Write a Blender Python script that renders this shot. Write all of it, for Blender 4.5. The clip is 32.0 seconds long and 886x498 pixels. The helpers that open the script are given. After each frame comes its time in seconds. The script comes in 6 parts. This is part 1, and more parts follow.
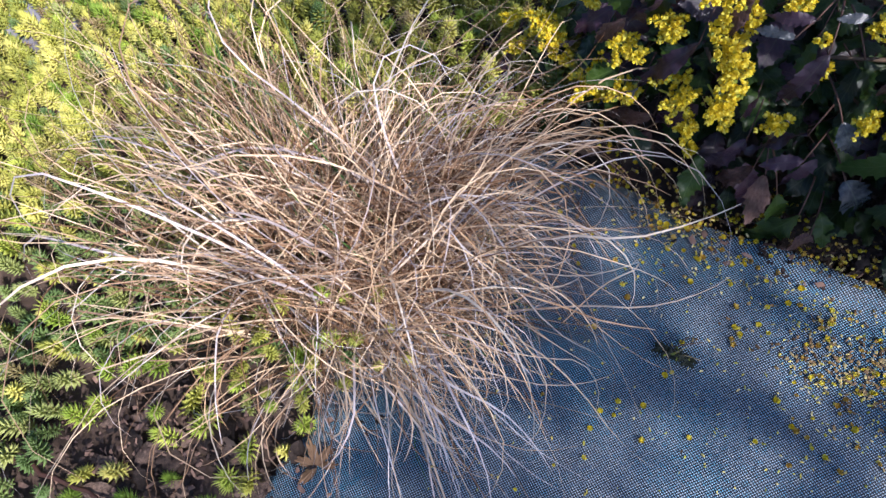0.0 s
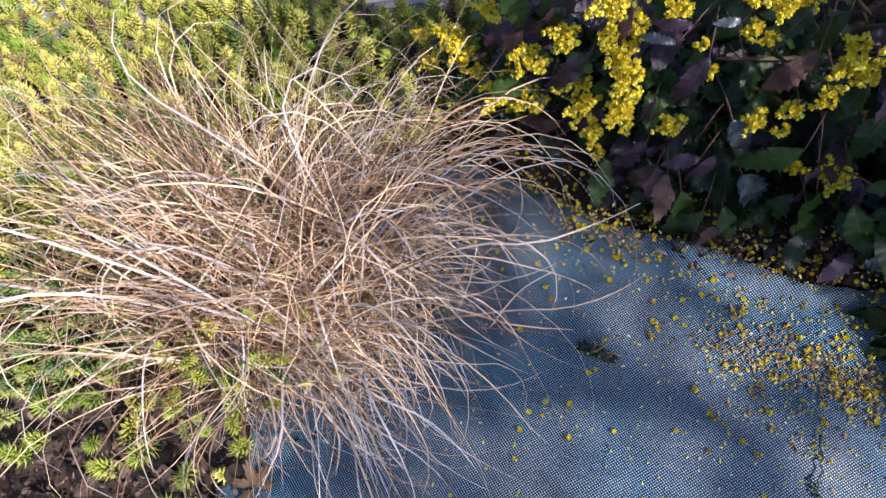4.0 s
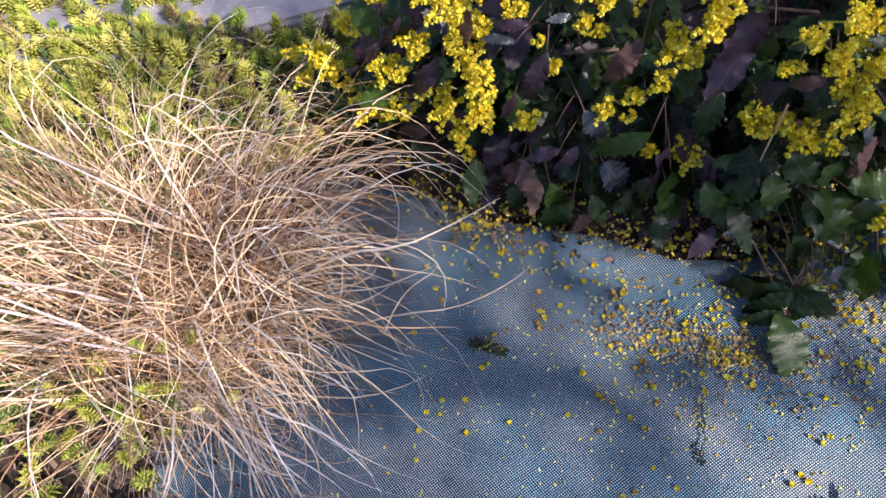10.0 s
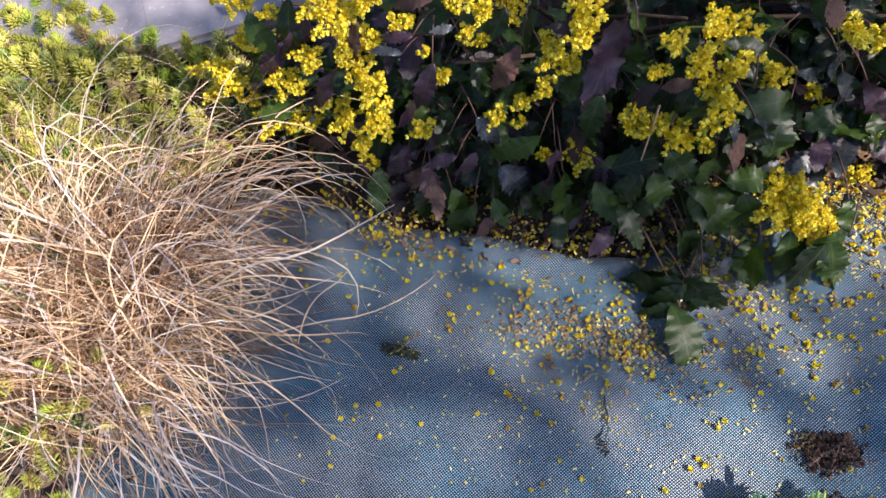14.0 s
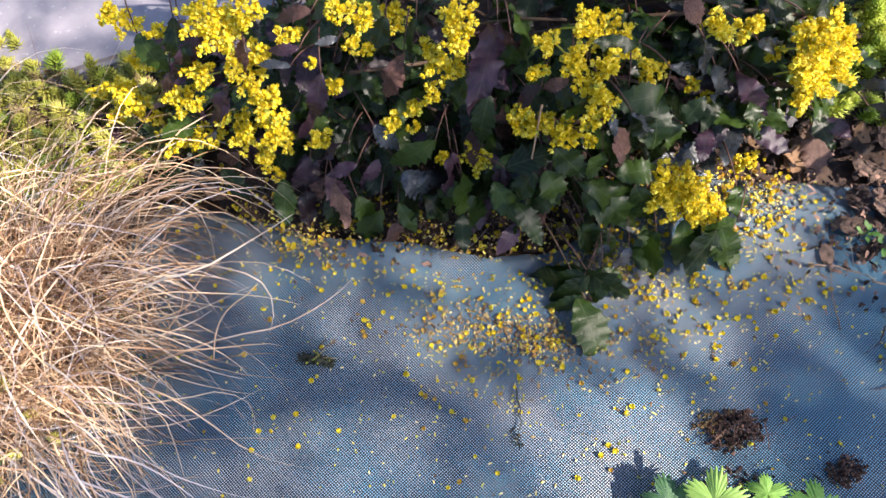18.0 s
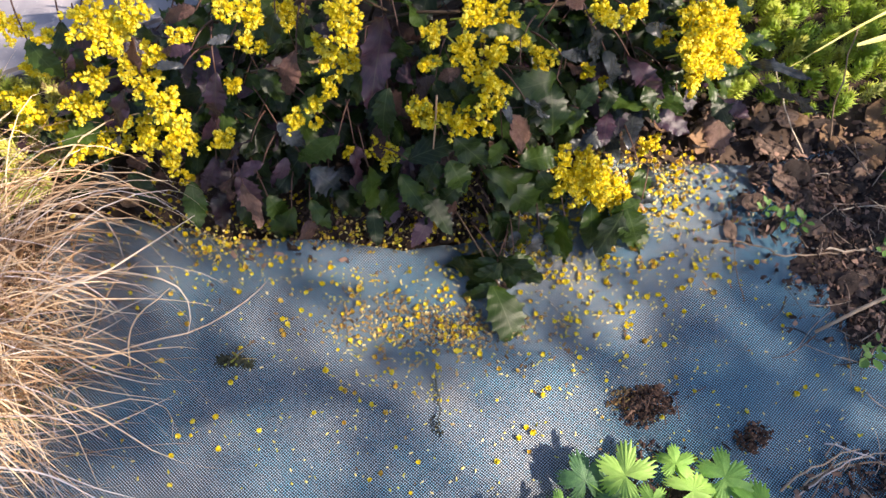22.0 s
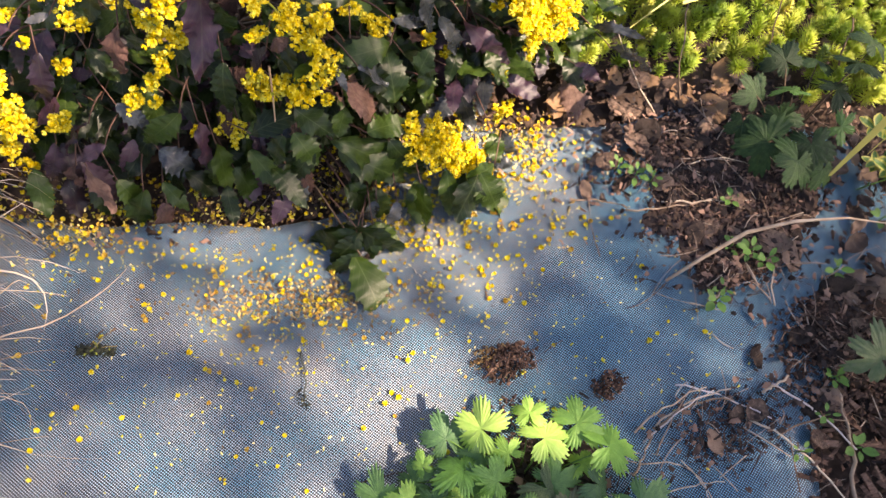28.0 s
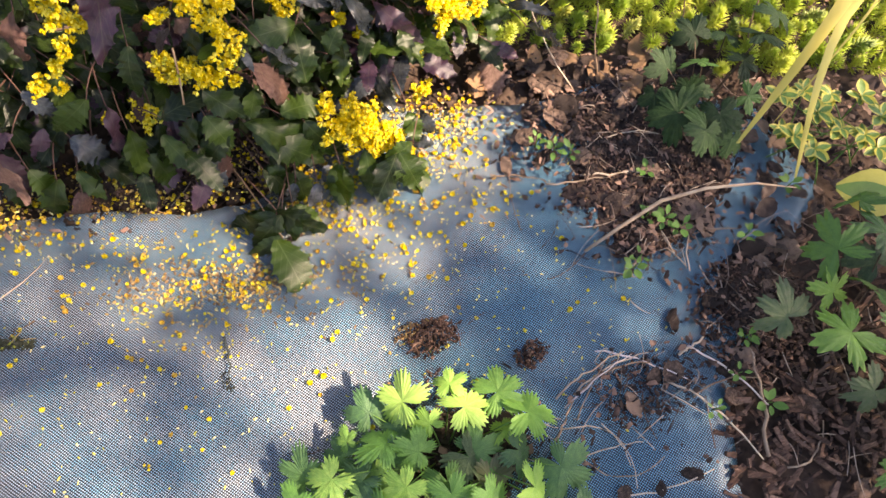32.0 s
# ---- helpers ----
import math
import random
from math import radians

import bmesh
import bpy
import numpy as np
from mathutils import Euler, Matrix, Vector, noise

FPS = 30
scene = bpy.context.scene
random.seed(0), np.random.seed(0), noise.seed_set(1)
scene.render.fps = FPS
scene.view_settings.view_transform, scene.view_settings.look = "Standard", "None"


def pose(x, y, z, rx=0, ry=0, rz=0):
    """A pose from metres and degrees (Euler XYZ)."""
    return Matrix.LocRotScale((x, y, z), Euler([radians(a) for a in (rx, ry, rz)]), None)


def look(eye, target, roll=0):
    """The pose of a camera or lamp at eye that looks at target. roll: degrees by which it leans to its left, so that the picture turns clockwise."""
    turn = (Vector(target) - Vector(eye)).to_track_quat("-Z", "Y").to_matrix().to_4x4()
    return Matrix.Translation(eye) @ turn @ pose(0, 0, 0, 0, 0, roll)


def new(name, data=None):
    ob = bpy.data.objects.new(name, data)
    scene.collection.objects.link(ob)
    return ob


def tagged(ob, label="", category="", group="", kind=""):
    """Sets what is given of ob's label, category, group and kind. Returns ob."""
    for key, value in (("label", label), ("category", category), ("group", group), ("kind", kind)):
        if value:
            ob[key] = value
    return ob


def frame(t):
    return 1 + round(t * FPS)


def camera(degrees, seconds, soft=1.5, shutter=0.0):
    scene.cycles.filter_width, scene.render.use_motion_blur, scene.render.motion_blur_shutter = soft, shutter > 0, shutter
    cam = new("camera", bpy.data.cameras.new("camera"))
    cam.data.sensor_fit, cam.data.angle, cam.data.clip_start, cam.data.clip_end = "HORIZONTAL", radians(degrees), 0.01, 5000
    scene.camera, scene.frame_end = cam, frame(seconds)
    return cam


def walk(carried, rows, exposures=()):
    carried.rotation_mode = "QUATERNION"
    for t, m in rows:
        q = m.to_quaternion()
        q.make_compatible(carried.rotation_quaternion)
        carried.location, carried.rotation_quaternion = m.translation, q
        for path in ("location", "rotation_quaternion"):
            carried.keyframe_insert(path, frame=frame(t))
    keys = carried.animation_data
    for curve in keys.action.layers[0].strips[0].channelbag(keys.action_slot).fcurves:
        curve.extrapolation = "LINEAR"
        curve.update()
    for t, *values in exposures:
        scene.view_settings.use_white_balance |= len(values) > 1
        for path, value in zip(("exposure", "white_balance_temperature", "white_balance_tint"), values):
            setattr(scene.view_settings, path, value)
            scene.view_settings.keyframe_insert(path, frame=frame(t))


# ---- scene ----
cam = camera(67.6, 32.0, 1.55)
PATH = [
    (0, (-0.172, 0.088, 0.698), (-0.496, 0.738, -1.165), -24.9),
    (0.5, (-0.165, 0.083, 0.697), (-0.481, 0.746, -1.163), -24.4),
    (1, (-0.155, 0.087, 0.698), (-0.47, 0.743, -1.165), -25.0),
    (1.5, (-0.145, 0.101, 0.703), (-0.451, 0.726, -1.172), -26.5),
    (2, (-0.142, 0.102, 0.703), (-0.425, 0.732, -1.174), -25.2),
    (2.5, (-0.136, 0.1, 0.702), (-0.407, 0.742, -1.172), -24.2),
    (3, (-0.126, 0.092, 0.702), (-0.395, 0.756, -1.165), -23.5),
    (3.5, (-0.121, 0.089, 0.703), (-0.377, 0.763, -1.163), -22.7),
    (5.5, (-0.09, 0.081, 0.708), (-0.326, 0.766, -1.156), -22.8),
    (6, (-0.079, 0.08, 0.708), (-0.311, 0.761, -1.159), -23.1),
    (6.5, (-0.073, 0.079, 0.707), (-0.294, 0.76, -1.16), -22.9),
    (7, (-0.067, 0.077, 0.705), (-0.271, 0.763, -1.162), -22.1),
    (7.5, (-0.06, 0.074, 0.705), (-0.249, 0.77, -1.16), -21.4),
    (8, (-0.053, 0.075, 0.705), (-0.237, 0.77, -1.161), -21.7),
    (8.5, (-0.048, 0.073, 0.704), (-0.218, 0.778, -1.16), -21.0),
    (9, (-0.042, 0.071, 0.702), (-0.202, 0.777, -1.162), -20.6),
    (9.5, (-0.034, 0.07, 0.701), (-0.189, 0.771, -1.166), -20.6),
    (10, (-0.033, 0.069, 0.703), (-0.167, 0.78, -1.162), -19.3),
    (10.5, (-0.027, 0.066, 0.703), (-0.153, 0.786, -1.159), -18.9),
    (11, (-0.021, 0.063, 0.703), (-0.129, 0.784, -1.159), -17.8),
    (11.5, (-0.017, 0.057, 0.703), (-0.11, 0.788, -1.157), -16.9),
    (12, (-0.003, 0.055, 0.705), (-0.09, 0.781, -1.157), -16.8),
    (12.5, (0.006, 0.05, 0.703), (-0.067, 0.781, -1.158), -16.1),
    (13, (0.016, 0.048, 0.703), (-0.038, 0.778, -1.158), -15.1),
    (13.5, (0.023, 0.046, 0.706), (-0.018, 0.779, -1.154), -14.4),
    (14, (0.03, 0.048, 0.709), (-0.002, 0.776, -1.153), -14.0),
    (14.5, (0.035, 0.048, 0.71), (0.012, 0.775, -1.154), -13.8),
    (16.5, (0.071, 0.029, 0.713), (0.113, 0.764, -1.147), -10.7),
    (17, (0.076, 0.026, 0.714), (0.134, 0.764, -1.144), -9.8),
    (17.5, (0.082, 0.026, 0.714), (0.149, 0.762, -1.144), -9.7),
    (18, (0.09, 0.024, 0.713), (0.162, 0.759, -1.145), -9.8),
    (18.5, (0.096, 0.02, 0.712), (0.173, 0.761, -1.144), -10.0),
    (19, (0.103, 0.018, 0.712), (0.184, 0.756, -1.145), -10.1),
    (19.5, (0.107, 0.015, 0.712), (0.203, 0.751, -1.145), -9.4),
    (20, (0.112, 0.011, 0.711), (0.229, 0.746, -1.146), -8.3),
    (20.5, (0.117, 0.01, 0.711), (0.247, 0.738, -1.147), -7.6),
    (21, (0.127, 0.006, 0.711), (0.268, 0.731, -1.148), -7.0),
    (21.5, (0.134, 0.002, 0.711), (0.289, 0.723, -1.148), -6.2),
    (22, (0.142, -0.006, 0.712), (0.312, 0.711, -1.147), -5.5),
    (22.5, (0.147, -0.009, 0.711), (0.332, 0.704, -1.148), -4.7),
    (23, (0.156, -0.014, 0.711), (0.35, 0.694, -1.149), -4.4),
    (23.5, (0.162, -0.019, 0.71), (0.366, 0.69, -1.149), -3.9),
    (24, (0.168, -0.023, 0.712), (0.387, 0.68, -1.147), -3.0),
    (24.5, (0.172, -0.028, 0.713), (0.405, 0.675, -1.145), -2.1),
    (25, (0.176, -0.031, 0.714), (0.422, 0.669, -1.144), -1.3),
    (25.5, (0.181, -0.035, 0.713), (0.436, 0.665, -1.144), -1.0),
    (27.5, (0.216, -0.064, 0.707), (0.512, 0.591, -1.159), 1.5),
    (28, (0.225, -0.068, 0.708), (0.528, 0.583, -1.159), 1.7),
    (28.5, (0.234, -0.072, 0.708), (0.548, 0.574, -1.159), 2.3),
    (29, (0.24, -0.076, 0.708), (0.569, 0.562, -1.158), 3.3),
    (29.5, (0.242, -0.084, 0.709), (0.585, 0.554, -1.156), 3.9),
    (30, (0.247, -0.093, 0.708), (0.6, 0.547, -1.154), 4.1),
    (30.5, (0.25, -0.095, 0.709), (0.611, 0.532, -1.156), 4.8),
    (31, (0.256, -0.101, 0.708), (0.62, 0.521, -1.157), 5.0),
    (31.5, (0.261, -0.106, 0.708), (0.629, 0.507, -1.159), 5.3),
    (32, (0.265, -0.113, 0.709), (0.644, 0.496, -1.158), 5.9),
]
walk(cam, [(t, look(eye, target, roll)) for t, eye, target, roll in PATH], [(0, 0.8, 5450, 17), (8, 1.04, 5900, 19), (13, 1.1, 6050, 18), (17, 1.32, 6250, 18), (18, 1.48, 6300, 18), (19, 1.42, 6400, 17), (21, 1.44, 6700, 17), (23, 1.58, 7050, 19), (25, 1.84, 7350, 23), (28, 1.92, 7900, 24), (32, 2.03, 8100, 23)])

# ---- world, sun ----
SUN_WAY = Vector((0.62, -0.42, 0.68)).normalized()
world = bpy.data.worlds.new("world")
scene.world = world
world.use_nodes = True
wn = world.node_tree.nodes
wl = world.node_tree.links
sky = wn.new("ShaderNodeTexSky")
sky.sky_type = "NISHITA"
sky.sun_disc = False
sky.sun_elevation = math.asin(SUN_WAY.z)
sky.sun_rotation = math.atan2(SUN_WAY.x, SUN_WAY.y)
wl.new(sky.outputs[0], wn["Background"].inputs[0])
wn["Background"].inputs[1].default_value = 0.094
sun = new("sun", bpy.data.lights.new("sun", "SUN"))
sun.data.energy, sun.data.angle, sun.data.color = 5.0, radians(0.53), (1.0, 0.9, 0.75)
sun.matrix_world = look(SUN_WAY * 20, (0, 0, 0))


# ---- materials ----
def nodes_of(name):
    m = bpy.data.materials.new(name)
    m.use_nodes = True
    t = m.node_tree
    return m, t.nodes, t.links, t.nodes["Principled BSDF"]


def ramp_node(ns, stops):
    r = ns.new("ShaderNodeValToRGB")
    e = r.color_ramp.elements
    while len(e) < len(stops):
        e.new(0.5)
    for i, (p, c) in enumerate(stops):
        e[i].position, e[i].color = p, (*c, 1)
    return r


def surface(name, colours, scale=60.0, rough=0.6, bump=0.2, through_light=0.0, vary=0.25, spec=0.4, island=False, stretch=(1, 1, 1), spots=None, tint=None, veins=0.0):
    """A natural surface: colours mixed by noise at two scales and by piece, fine relief, some light passing through thin leaves."""
    m, ns, ln, p = nodes_of(name)
    co = ns.new("ShaderNodeTexCoord")
    mp = ns.new("ShaderNodeMapping")
    mp.inputs["Scale"].default_value = stretch
    ln.new(co.outputs["Object"], mp.inputs[0])
    n1 = ns.new("ShaderNodeTexNoise")
    n1.inputs["Scale"].default_value, n1.inputs["Detail"].default_value = scale, 5
    ln.new(mp.outputs[0], n1.inputs[0])
    n2 = ns.new("ShaderNodeTexNoise")
    n2.inputs["Scale"].default_value, n2.inputs["Detail"].default_value = scale * 0.13, 3
    ln.new(mp.outputs[0], n2.inputs[0])
    if island:
        g = ns.new("ShaderNodeNewGeometry")
        rnd = g.outputs["Random Per Island"]
    else:
        g = ns.new("ShaderNodeObjectInfo")
        rnd = g.outputs["Random"]
    a = ns.new("ShaderNodeMath")
    a.operation = "MULTIPLY_ADD"
    a.inputs[1].default_value = vary * 2
    ln.new(rnd, a.inputs[0])
    b = ns.new("ShaderNodeMath")
    b.operation = "ADD"
    ln.new(n1.outputs[0], b.inputs[0])
    ln.new(n2.outputs[0], b.inputs[1])
    c = ns.new("ShaderNodeMath")
    c.operation = "MULTIPLY_ADD"
    c.inputs[1].default_value, c.inputs[2].default_value = 0.9, -0.4 - vary
    ln.new(b.outputs[0], c.inputs[0])
    ln.new(c.outputs[0], a.inputs[2])
    k = len(colours)
    r = ramp_node(ns, [(0.12 + 0.76 * i / max(1, k - 1), q) for i, q in enumerate(colours)])
    ln.new(a.outputs[0], r.inputs[0])
    colour = r.outputs[0]
    if spots:
        v = ns.new("ShaderNodeTexNoise")
        v.inputs["Scale"].default_value, v.inputs["Detail"].default_value = spots[1], 6
        ln.new(mp.outputs[0], v.inputs[0])
        rr = ramp_node(ns, [(spots[2], (0, 0, 0)), (spots[2] + 0.08, (1, 1, 1))])
        ln.new(v.outputs[0], rr.inputs[0])
        mx = ns.new("ShaderNodeMixRGB")
        mx.inputs[2].default_value = (*spots[0], 1)
        ln.new(rr.outputs[0], mx.inputs[0])
        ln.new(colour, mx.inputs[1])
        colour = mx.outputs[0]
    if veins:
        sp = ns.new("ShaderNodeSeparateXYZ")
        ln.new(co.outputs["Object"], sp.inputs[0])
        ab = ns.new("ShaderNodeMath")
        ab.operation = "ABSOLUTE"
        ln.new(sp.outputs[0], ab.inputs[0])
        di = ns.new("ShaderNodeMath")
        di.operation = "MULTIPLY_ADD"
        di.inputs[1].default_value = -0.8
        ln.new(ab.outputs[0], di.inputs[0])
        ln.new(sp.outputs[1], di.inputs[2])
        sc = ns.new("ShaderNodeMath")
        sc.operation = "MULTIPLY"
        sc.inputs[1].default_value = 44
        ln.new(di.outputs[0], sc.inputs[0])
        si = ns.new("ShaderNodeMath")
        si.operation = "SINE"
        ln.new(sc.outputs[0], si.inputs[0])
        side = ns.new("ShaderNodeMapRange")
        side.inputs["From Min"].default_value, side.inputs["From Max"].default_value, side.inputs["To Max"].default_value = 0.82, 1.0, 0.5
        ln.new(si.outputs[0], side.inputs[0])
        mid = ns.new("ShaderNodeMapRange")
        mid.inputs["From Min"].default_value, mid.inputs["From Max"].default_value, mid.inputs["To Min"].default_value, mid.inputs["To Max"].default_value = 0.006, 0.022, 1.0, 0.0
        ln.new(ab.outputs[0], mid.inputs[0])
        mxv = ns.new("ShaderNodeMath")
        mxv.operation = "MAXIMUM"
        ln.new(side.outputs[0], mxv.inputs[0])
        ln.new(mid.outputs[0], mxv.inputs[1])
        am = ns.new("ShaderNodeMath")
        am.operation = "MULTIPLY"
        am.inputs[1].default_value = veins
        ln.new(mxv.outputs[0], am.inputs[0])
        vm = ns.new("ShaderNodeMixRGB")
        vm.inputs[2].default_value = (0.3, 0.36, 0.16, 1)
        ln.new(am.outputs[0], vm.inputs[0])
        ln.new(colour, vm.inputs[1])
        colour = vm.outputs[0]
    ln.new(colour, p.inputs["Base Color"])
    p.inputs["Roughness"].default_value = rough
    p.inputs["Specular IOR Level"].default_value = spec
    if bump:
        bp = ns.new("ShaderNodeBump")
        bp.inputs["Strength"].default_value, bp.inputs["Distance"].default_value = bump, 0.002
        ln.new(n1.outputs[0], bp.inputs["Height"])
        ln.new(bp.outputs[0], p.inputs["Normal"])
    if through_light:
        tr = ns.new("ShaderNodeBsdfTranslucent")
        if tint:
            tm = ns.new("ShaderNodeMixRGB")
            tm.inputs[0].default_value = 0.6
            tm.inputs[2].default_value = (*tint, 1)
            ln.new(colour, tm.inputs[1])
            ln.new(tm.outputs[0], tr.inputs[0])
        else:
            ln.new(colour, tr.inputs[0])
        ms = ns.new("ShaderNodeMixShader")
        ms.inputs[0].default_value = through_light
        ln.new(p.outputs[0], ms.inputs[1])
        ln.new(tr.outputs[0], ms.inputs[2])
        ln.new(ms.outputs[0], ns["Material Output"].inputs[0])
    return m


def weave_material():
    """Woven black-blue plastic ground cover: staggered raised tape crossings with their highlights coloured pale, dust
    in the weave.
    """
    m, ns, ln, p = nodes_of("woven_membrane")
    co = ns.new("ShaderNodeTexCoord")
    mp = ns.new("ShaderNodeMapping")
    mp.inputs["Rotation"].default_value = (0, 0, radians(16))
    mp.inputs["Scale"].default_value = (2 * math.pi / 0.0035, 2 * math.pi / 0.0031, 1)
    warp = ns.new("ShaderNodeTexNoise")
    warp.inputs["Scale"].default_value = 9
    ln.new(co.outputs["Object"], warp.inputs[0])
    wm = ns.new("ShaderNodeVectorMath")
    wm.operation = "MULTIPLY_ADD"
    wm.inputs[1].default_value = (0.006, 0.006, 0)
    ln.new(warp.outputs[1], wm.inputs[0])
    ln.new(co.outputs["Object"], wm.inputs[2])
    ln.new(wm.outputs[0], mp.inputs[0])
    sp = ns.new("ShaderNodeSeparateXYZ")
    ln.new(mp.outputs[0], sp.inputs[0])
    cs = []
    for axis in (0, 1):
        q = ns.new("ShaderNodeMath")
        q.operation = "COSINE"
        ln.new(sp.outputs[axis], q.inputs[0])
        cs.append(q)
    mul = ns.new("ShaderNodeMath")
    mul.operation = "MULTIPLY"
    ln.new(cs[0].outputs[0], mul.inputs[0])
    ln.new(cs[1].outputs[0], mul.inputs[1])
    h = ns.new("ShaderNodeMapRange")
    h.interpolation_type = "SMOOTHSTEP"
    h.inputs["From Min"].default_value, h.inputs["From Max"].default_value = 0.1, 0.66
    ln.new(mul.outputs[0], h.inputs[0])
    dust = ns.new("ShaderNodeTexNoise")
    dust.inputs["Scale"].default_value, dust.inputs["Detail"].default_value = 7, 7
    ln.new(co.outputs["Object"], dust.inputs[0])
    # less dust towards the leafy bed, and its bluish open shade painted in
    place = ns.new("ShaderNodeSeparateXYZ")
    ln.new(co.outputs["Object"], place.inputs[0])
    open_shade = ns.new("ShaderNodeMapRange")
    open_shade.interpolation_type = "SMOOTHSTEP"
    open_shade.inputs["From Min"].default_value, open_shade.inputs["From Max"].default_value = 0.27, 0.47
    open_shade.inputs["To Min"].default_value, open_shade.inputs["To Max"].default_value = -0.1, 0.22
    away = ns.new("ShaderNodeMath")
    away.operation = "SUBTRACT"
    ln.new(place.outputs[0], away.inputs[0])
    ln.new(place.outputs[1], away.inputs[1])
    ln.new(away.outputs[0], open_shade.inputs[0])
    dust_shade = ns.new("ShaderNodeMath")
    dust_shade.operation = "SUBTRACT"
    ln.new(dust.outputs[0], dust_shade.inputs[0])
    ln.new(open_shade.outputs[0], dust_shade.inputs[1])
    fine = ns.new("ShaderNodeTexNoise")
    fine.inputs["Scale"].default_value, fine.inputs["Detail"].default_value = 260, 3
    ln.new(co.outputs["Object"], fine.inputs[0])
    base = ramp_node(ns, [(0.36, (0.002, 0.012, 0.028)), (0.54, (0.003, 0.008, 0.015)), (0.76, (0.026, 0.027, 0.03))])
    ln.new(dust_shade.outputs[0], base.inputs[0])
    top = ramp_node(ns, [(0.28, (0.08, 0.38, 0.6)), (0.45, (0.2, 0.47, 0.66)), (0.56, (0.38, 0.5, 0.62)), (0.72, (0.64, 0.66, 0.68))])
    tm = ns.new("ShaderNodeMixRGB")
    tm.inputs[0].default_value = 0.5
    ln.new(dust_shade.outputs[0], tm.inputs[1])
    ln.new(fine.outputs[0], tm.inputs[2])
    ln.new(tm.outputs[0], top.inputs[0])
    mx = ns.new("ShaderNodeMixRGB")
    ln.new(h.outputs[0], mx.inputs[0])
    ln.new(base.outputs[0], mx.inputs[1])
    ln.new(top.outputs[0], mx.inputs[2])
    ln.new(mx.outputs[0], p.inputs["Base Color"])
    p.inputs["Roughness"].default_value = 0.42
    p.inputs["Specular IOR Level"].default_value = 0.45
    bp = ns.new("ShaderNodeBump")
    bp.inputs["Strength"].default_value, bp.inputs["Distance"].default_value = 0.6, 0.0009
    ln.new(h.outputs[0], bp.inputs["Height"])
    ln.new(bp.outputs[0], p.inputs["Normal"])
    return m


M_WEAVE = weave_material()
M_SOIL = surface("dark_soil", [(0.01728, 0.01216, 0.01104), (0.04832, 0.03296, 0.0256), (0.1123, 0.076, 0.05856)], 90, 0.9, 1.0, spec=0.2)
M_CRUMB = surface("soil_crumb", [(0.0195, 0.0129, 0.0138), (0.0729, 0.0453, 0.04125), (0.162, 0.1053, 0.0858)], 200, 0.9, 0.6, island=True, spec=0.2)
M_BARK = surface("bark_chip", [(0.0324, 0.01944, 0.01512), (0.0972, 0.05568, 0.04116), (0.2333, 0.1426, 0.103)], 150, 0.85, 0.7, island=True, spec=0.2, stretch=(1, 4, 1))
M_STONE = surface("paving_stone", [(0.1488, 0.1438, 0.1736), (0.2182, 0.2083, 0.243), (0.2976, 0.2827, 0.3075)], 40, 0.85, 0.5, spots=((0.36, 0.35, 0.36), 120, 0.62))
M_STRAW = surface("dry_grass", [(0.15, 0.076, 0.0357), (0.48, 0.2945, 0.1615), (0.8, 0.589, 0.3825)], 35, 0.42, 0.15, 0.15, 0.75, 0.4, island=True, stretch=(1, 1, 1))
M_STRAW_ONE = surface("dry_grass_blade", [(0.368, 0.2295, 0.1368), (0.6072, 0.4505, 0.3116), (0.7728, 0.6545, 0.5244)], 35, 0.38, 0.15, 0.15, 0.6, 0.45)
M_STRAW_PALE = surface("bleached_grass_blade", [(0.486, 0.3978, 0.3827), (0.5994, 0.5125, 0.4931), (0.6966, 0.6273, 0.6182)], 35, 0.36, 0.15, 0.15, 0.4, 0.45)
M_STRAW_GOLD = surface("golden_grass", [(0.16, 0.075, 0.035), (0.5, 0.29, 0.15), (0.8, 0.58, 0.36)], 35, 0.42, 0.15, 0.15, 0.75, 0.4, island=True)
M_STRAWG = surface("green_grass", [(0.06, 0.13, 0.03), (0.12, 0.24, 0.05)], 35, 0.5, 0.1, 0.3, island=True)
M_THATCH = surface("thatch", [(0.04, 0.025, 0.015), (0.13, 0.08, 0.045), (0.26, 0.17, 0.1)], 60, 0.8, 0.3, 0.1, 0.4, island=True)
M_SEDUM = surface("stonecrop_leaf", [(0.34, 0.36, 0.06), (0.58, 0.56, 0.1), (0.76, 0.7, 0.18)], 30, 0.42, 0.05, 0.28, 0.55, 0.45, tint=(0.6, 0.62, 0.06))
M_SEDUM_G = surface("stonecrop_green", [(0.17, 0.26, 0.08), (0.32, 0.4, 0.12), (0.5, 0.52, 0.16)], 30, 0.42, 0.05, 0.28, 0.5, 0.45, tint=(0.4, 0.6, 0.06))
M_SEDUM_R = surface("stonecrop_bronze", [(0.26, 0.19, 0.1), (0.42, 0.31, 0.15), (0.52, 0.42, 0.17)], 30, 0.42, 0.05, 0.28, 0.5, 0.45)
M_SEDUM_F = surface("feathery_stonecrop", [(0.2636, 0.403, 0.05227), (0.5069, 0.6381, 0.08131), (0.7299, 0.7744, 0.1394)], 30, 0.45, 0.05, 0.35, 0.5, 0.4, tint=(0.55, 0.68, 0.06))
M_STEM = surface("brown_stem", [(0.055, 0.033, 0.01925), (0.11, 0.0715, 0.044)], 90, 0.75, 0.4)
M_REDSTEM = surface("red_stem", [(0.05, 0.021, 0.0175), (0.1, 0.049, 0.0315)], 90, 0.6, 0.2)
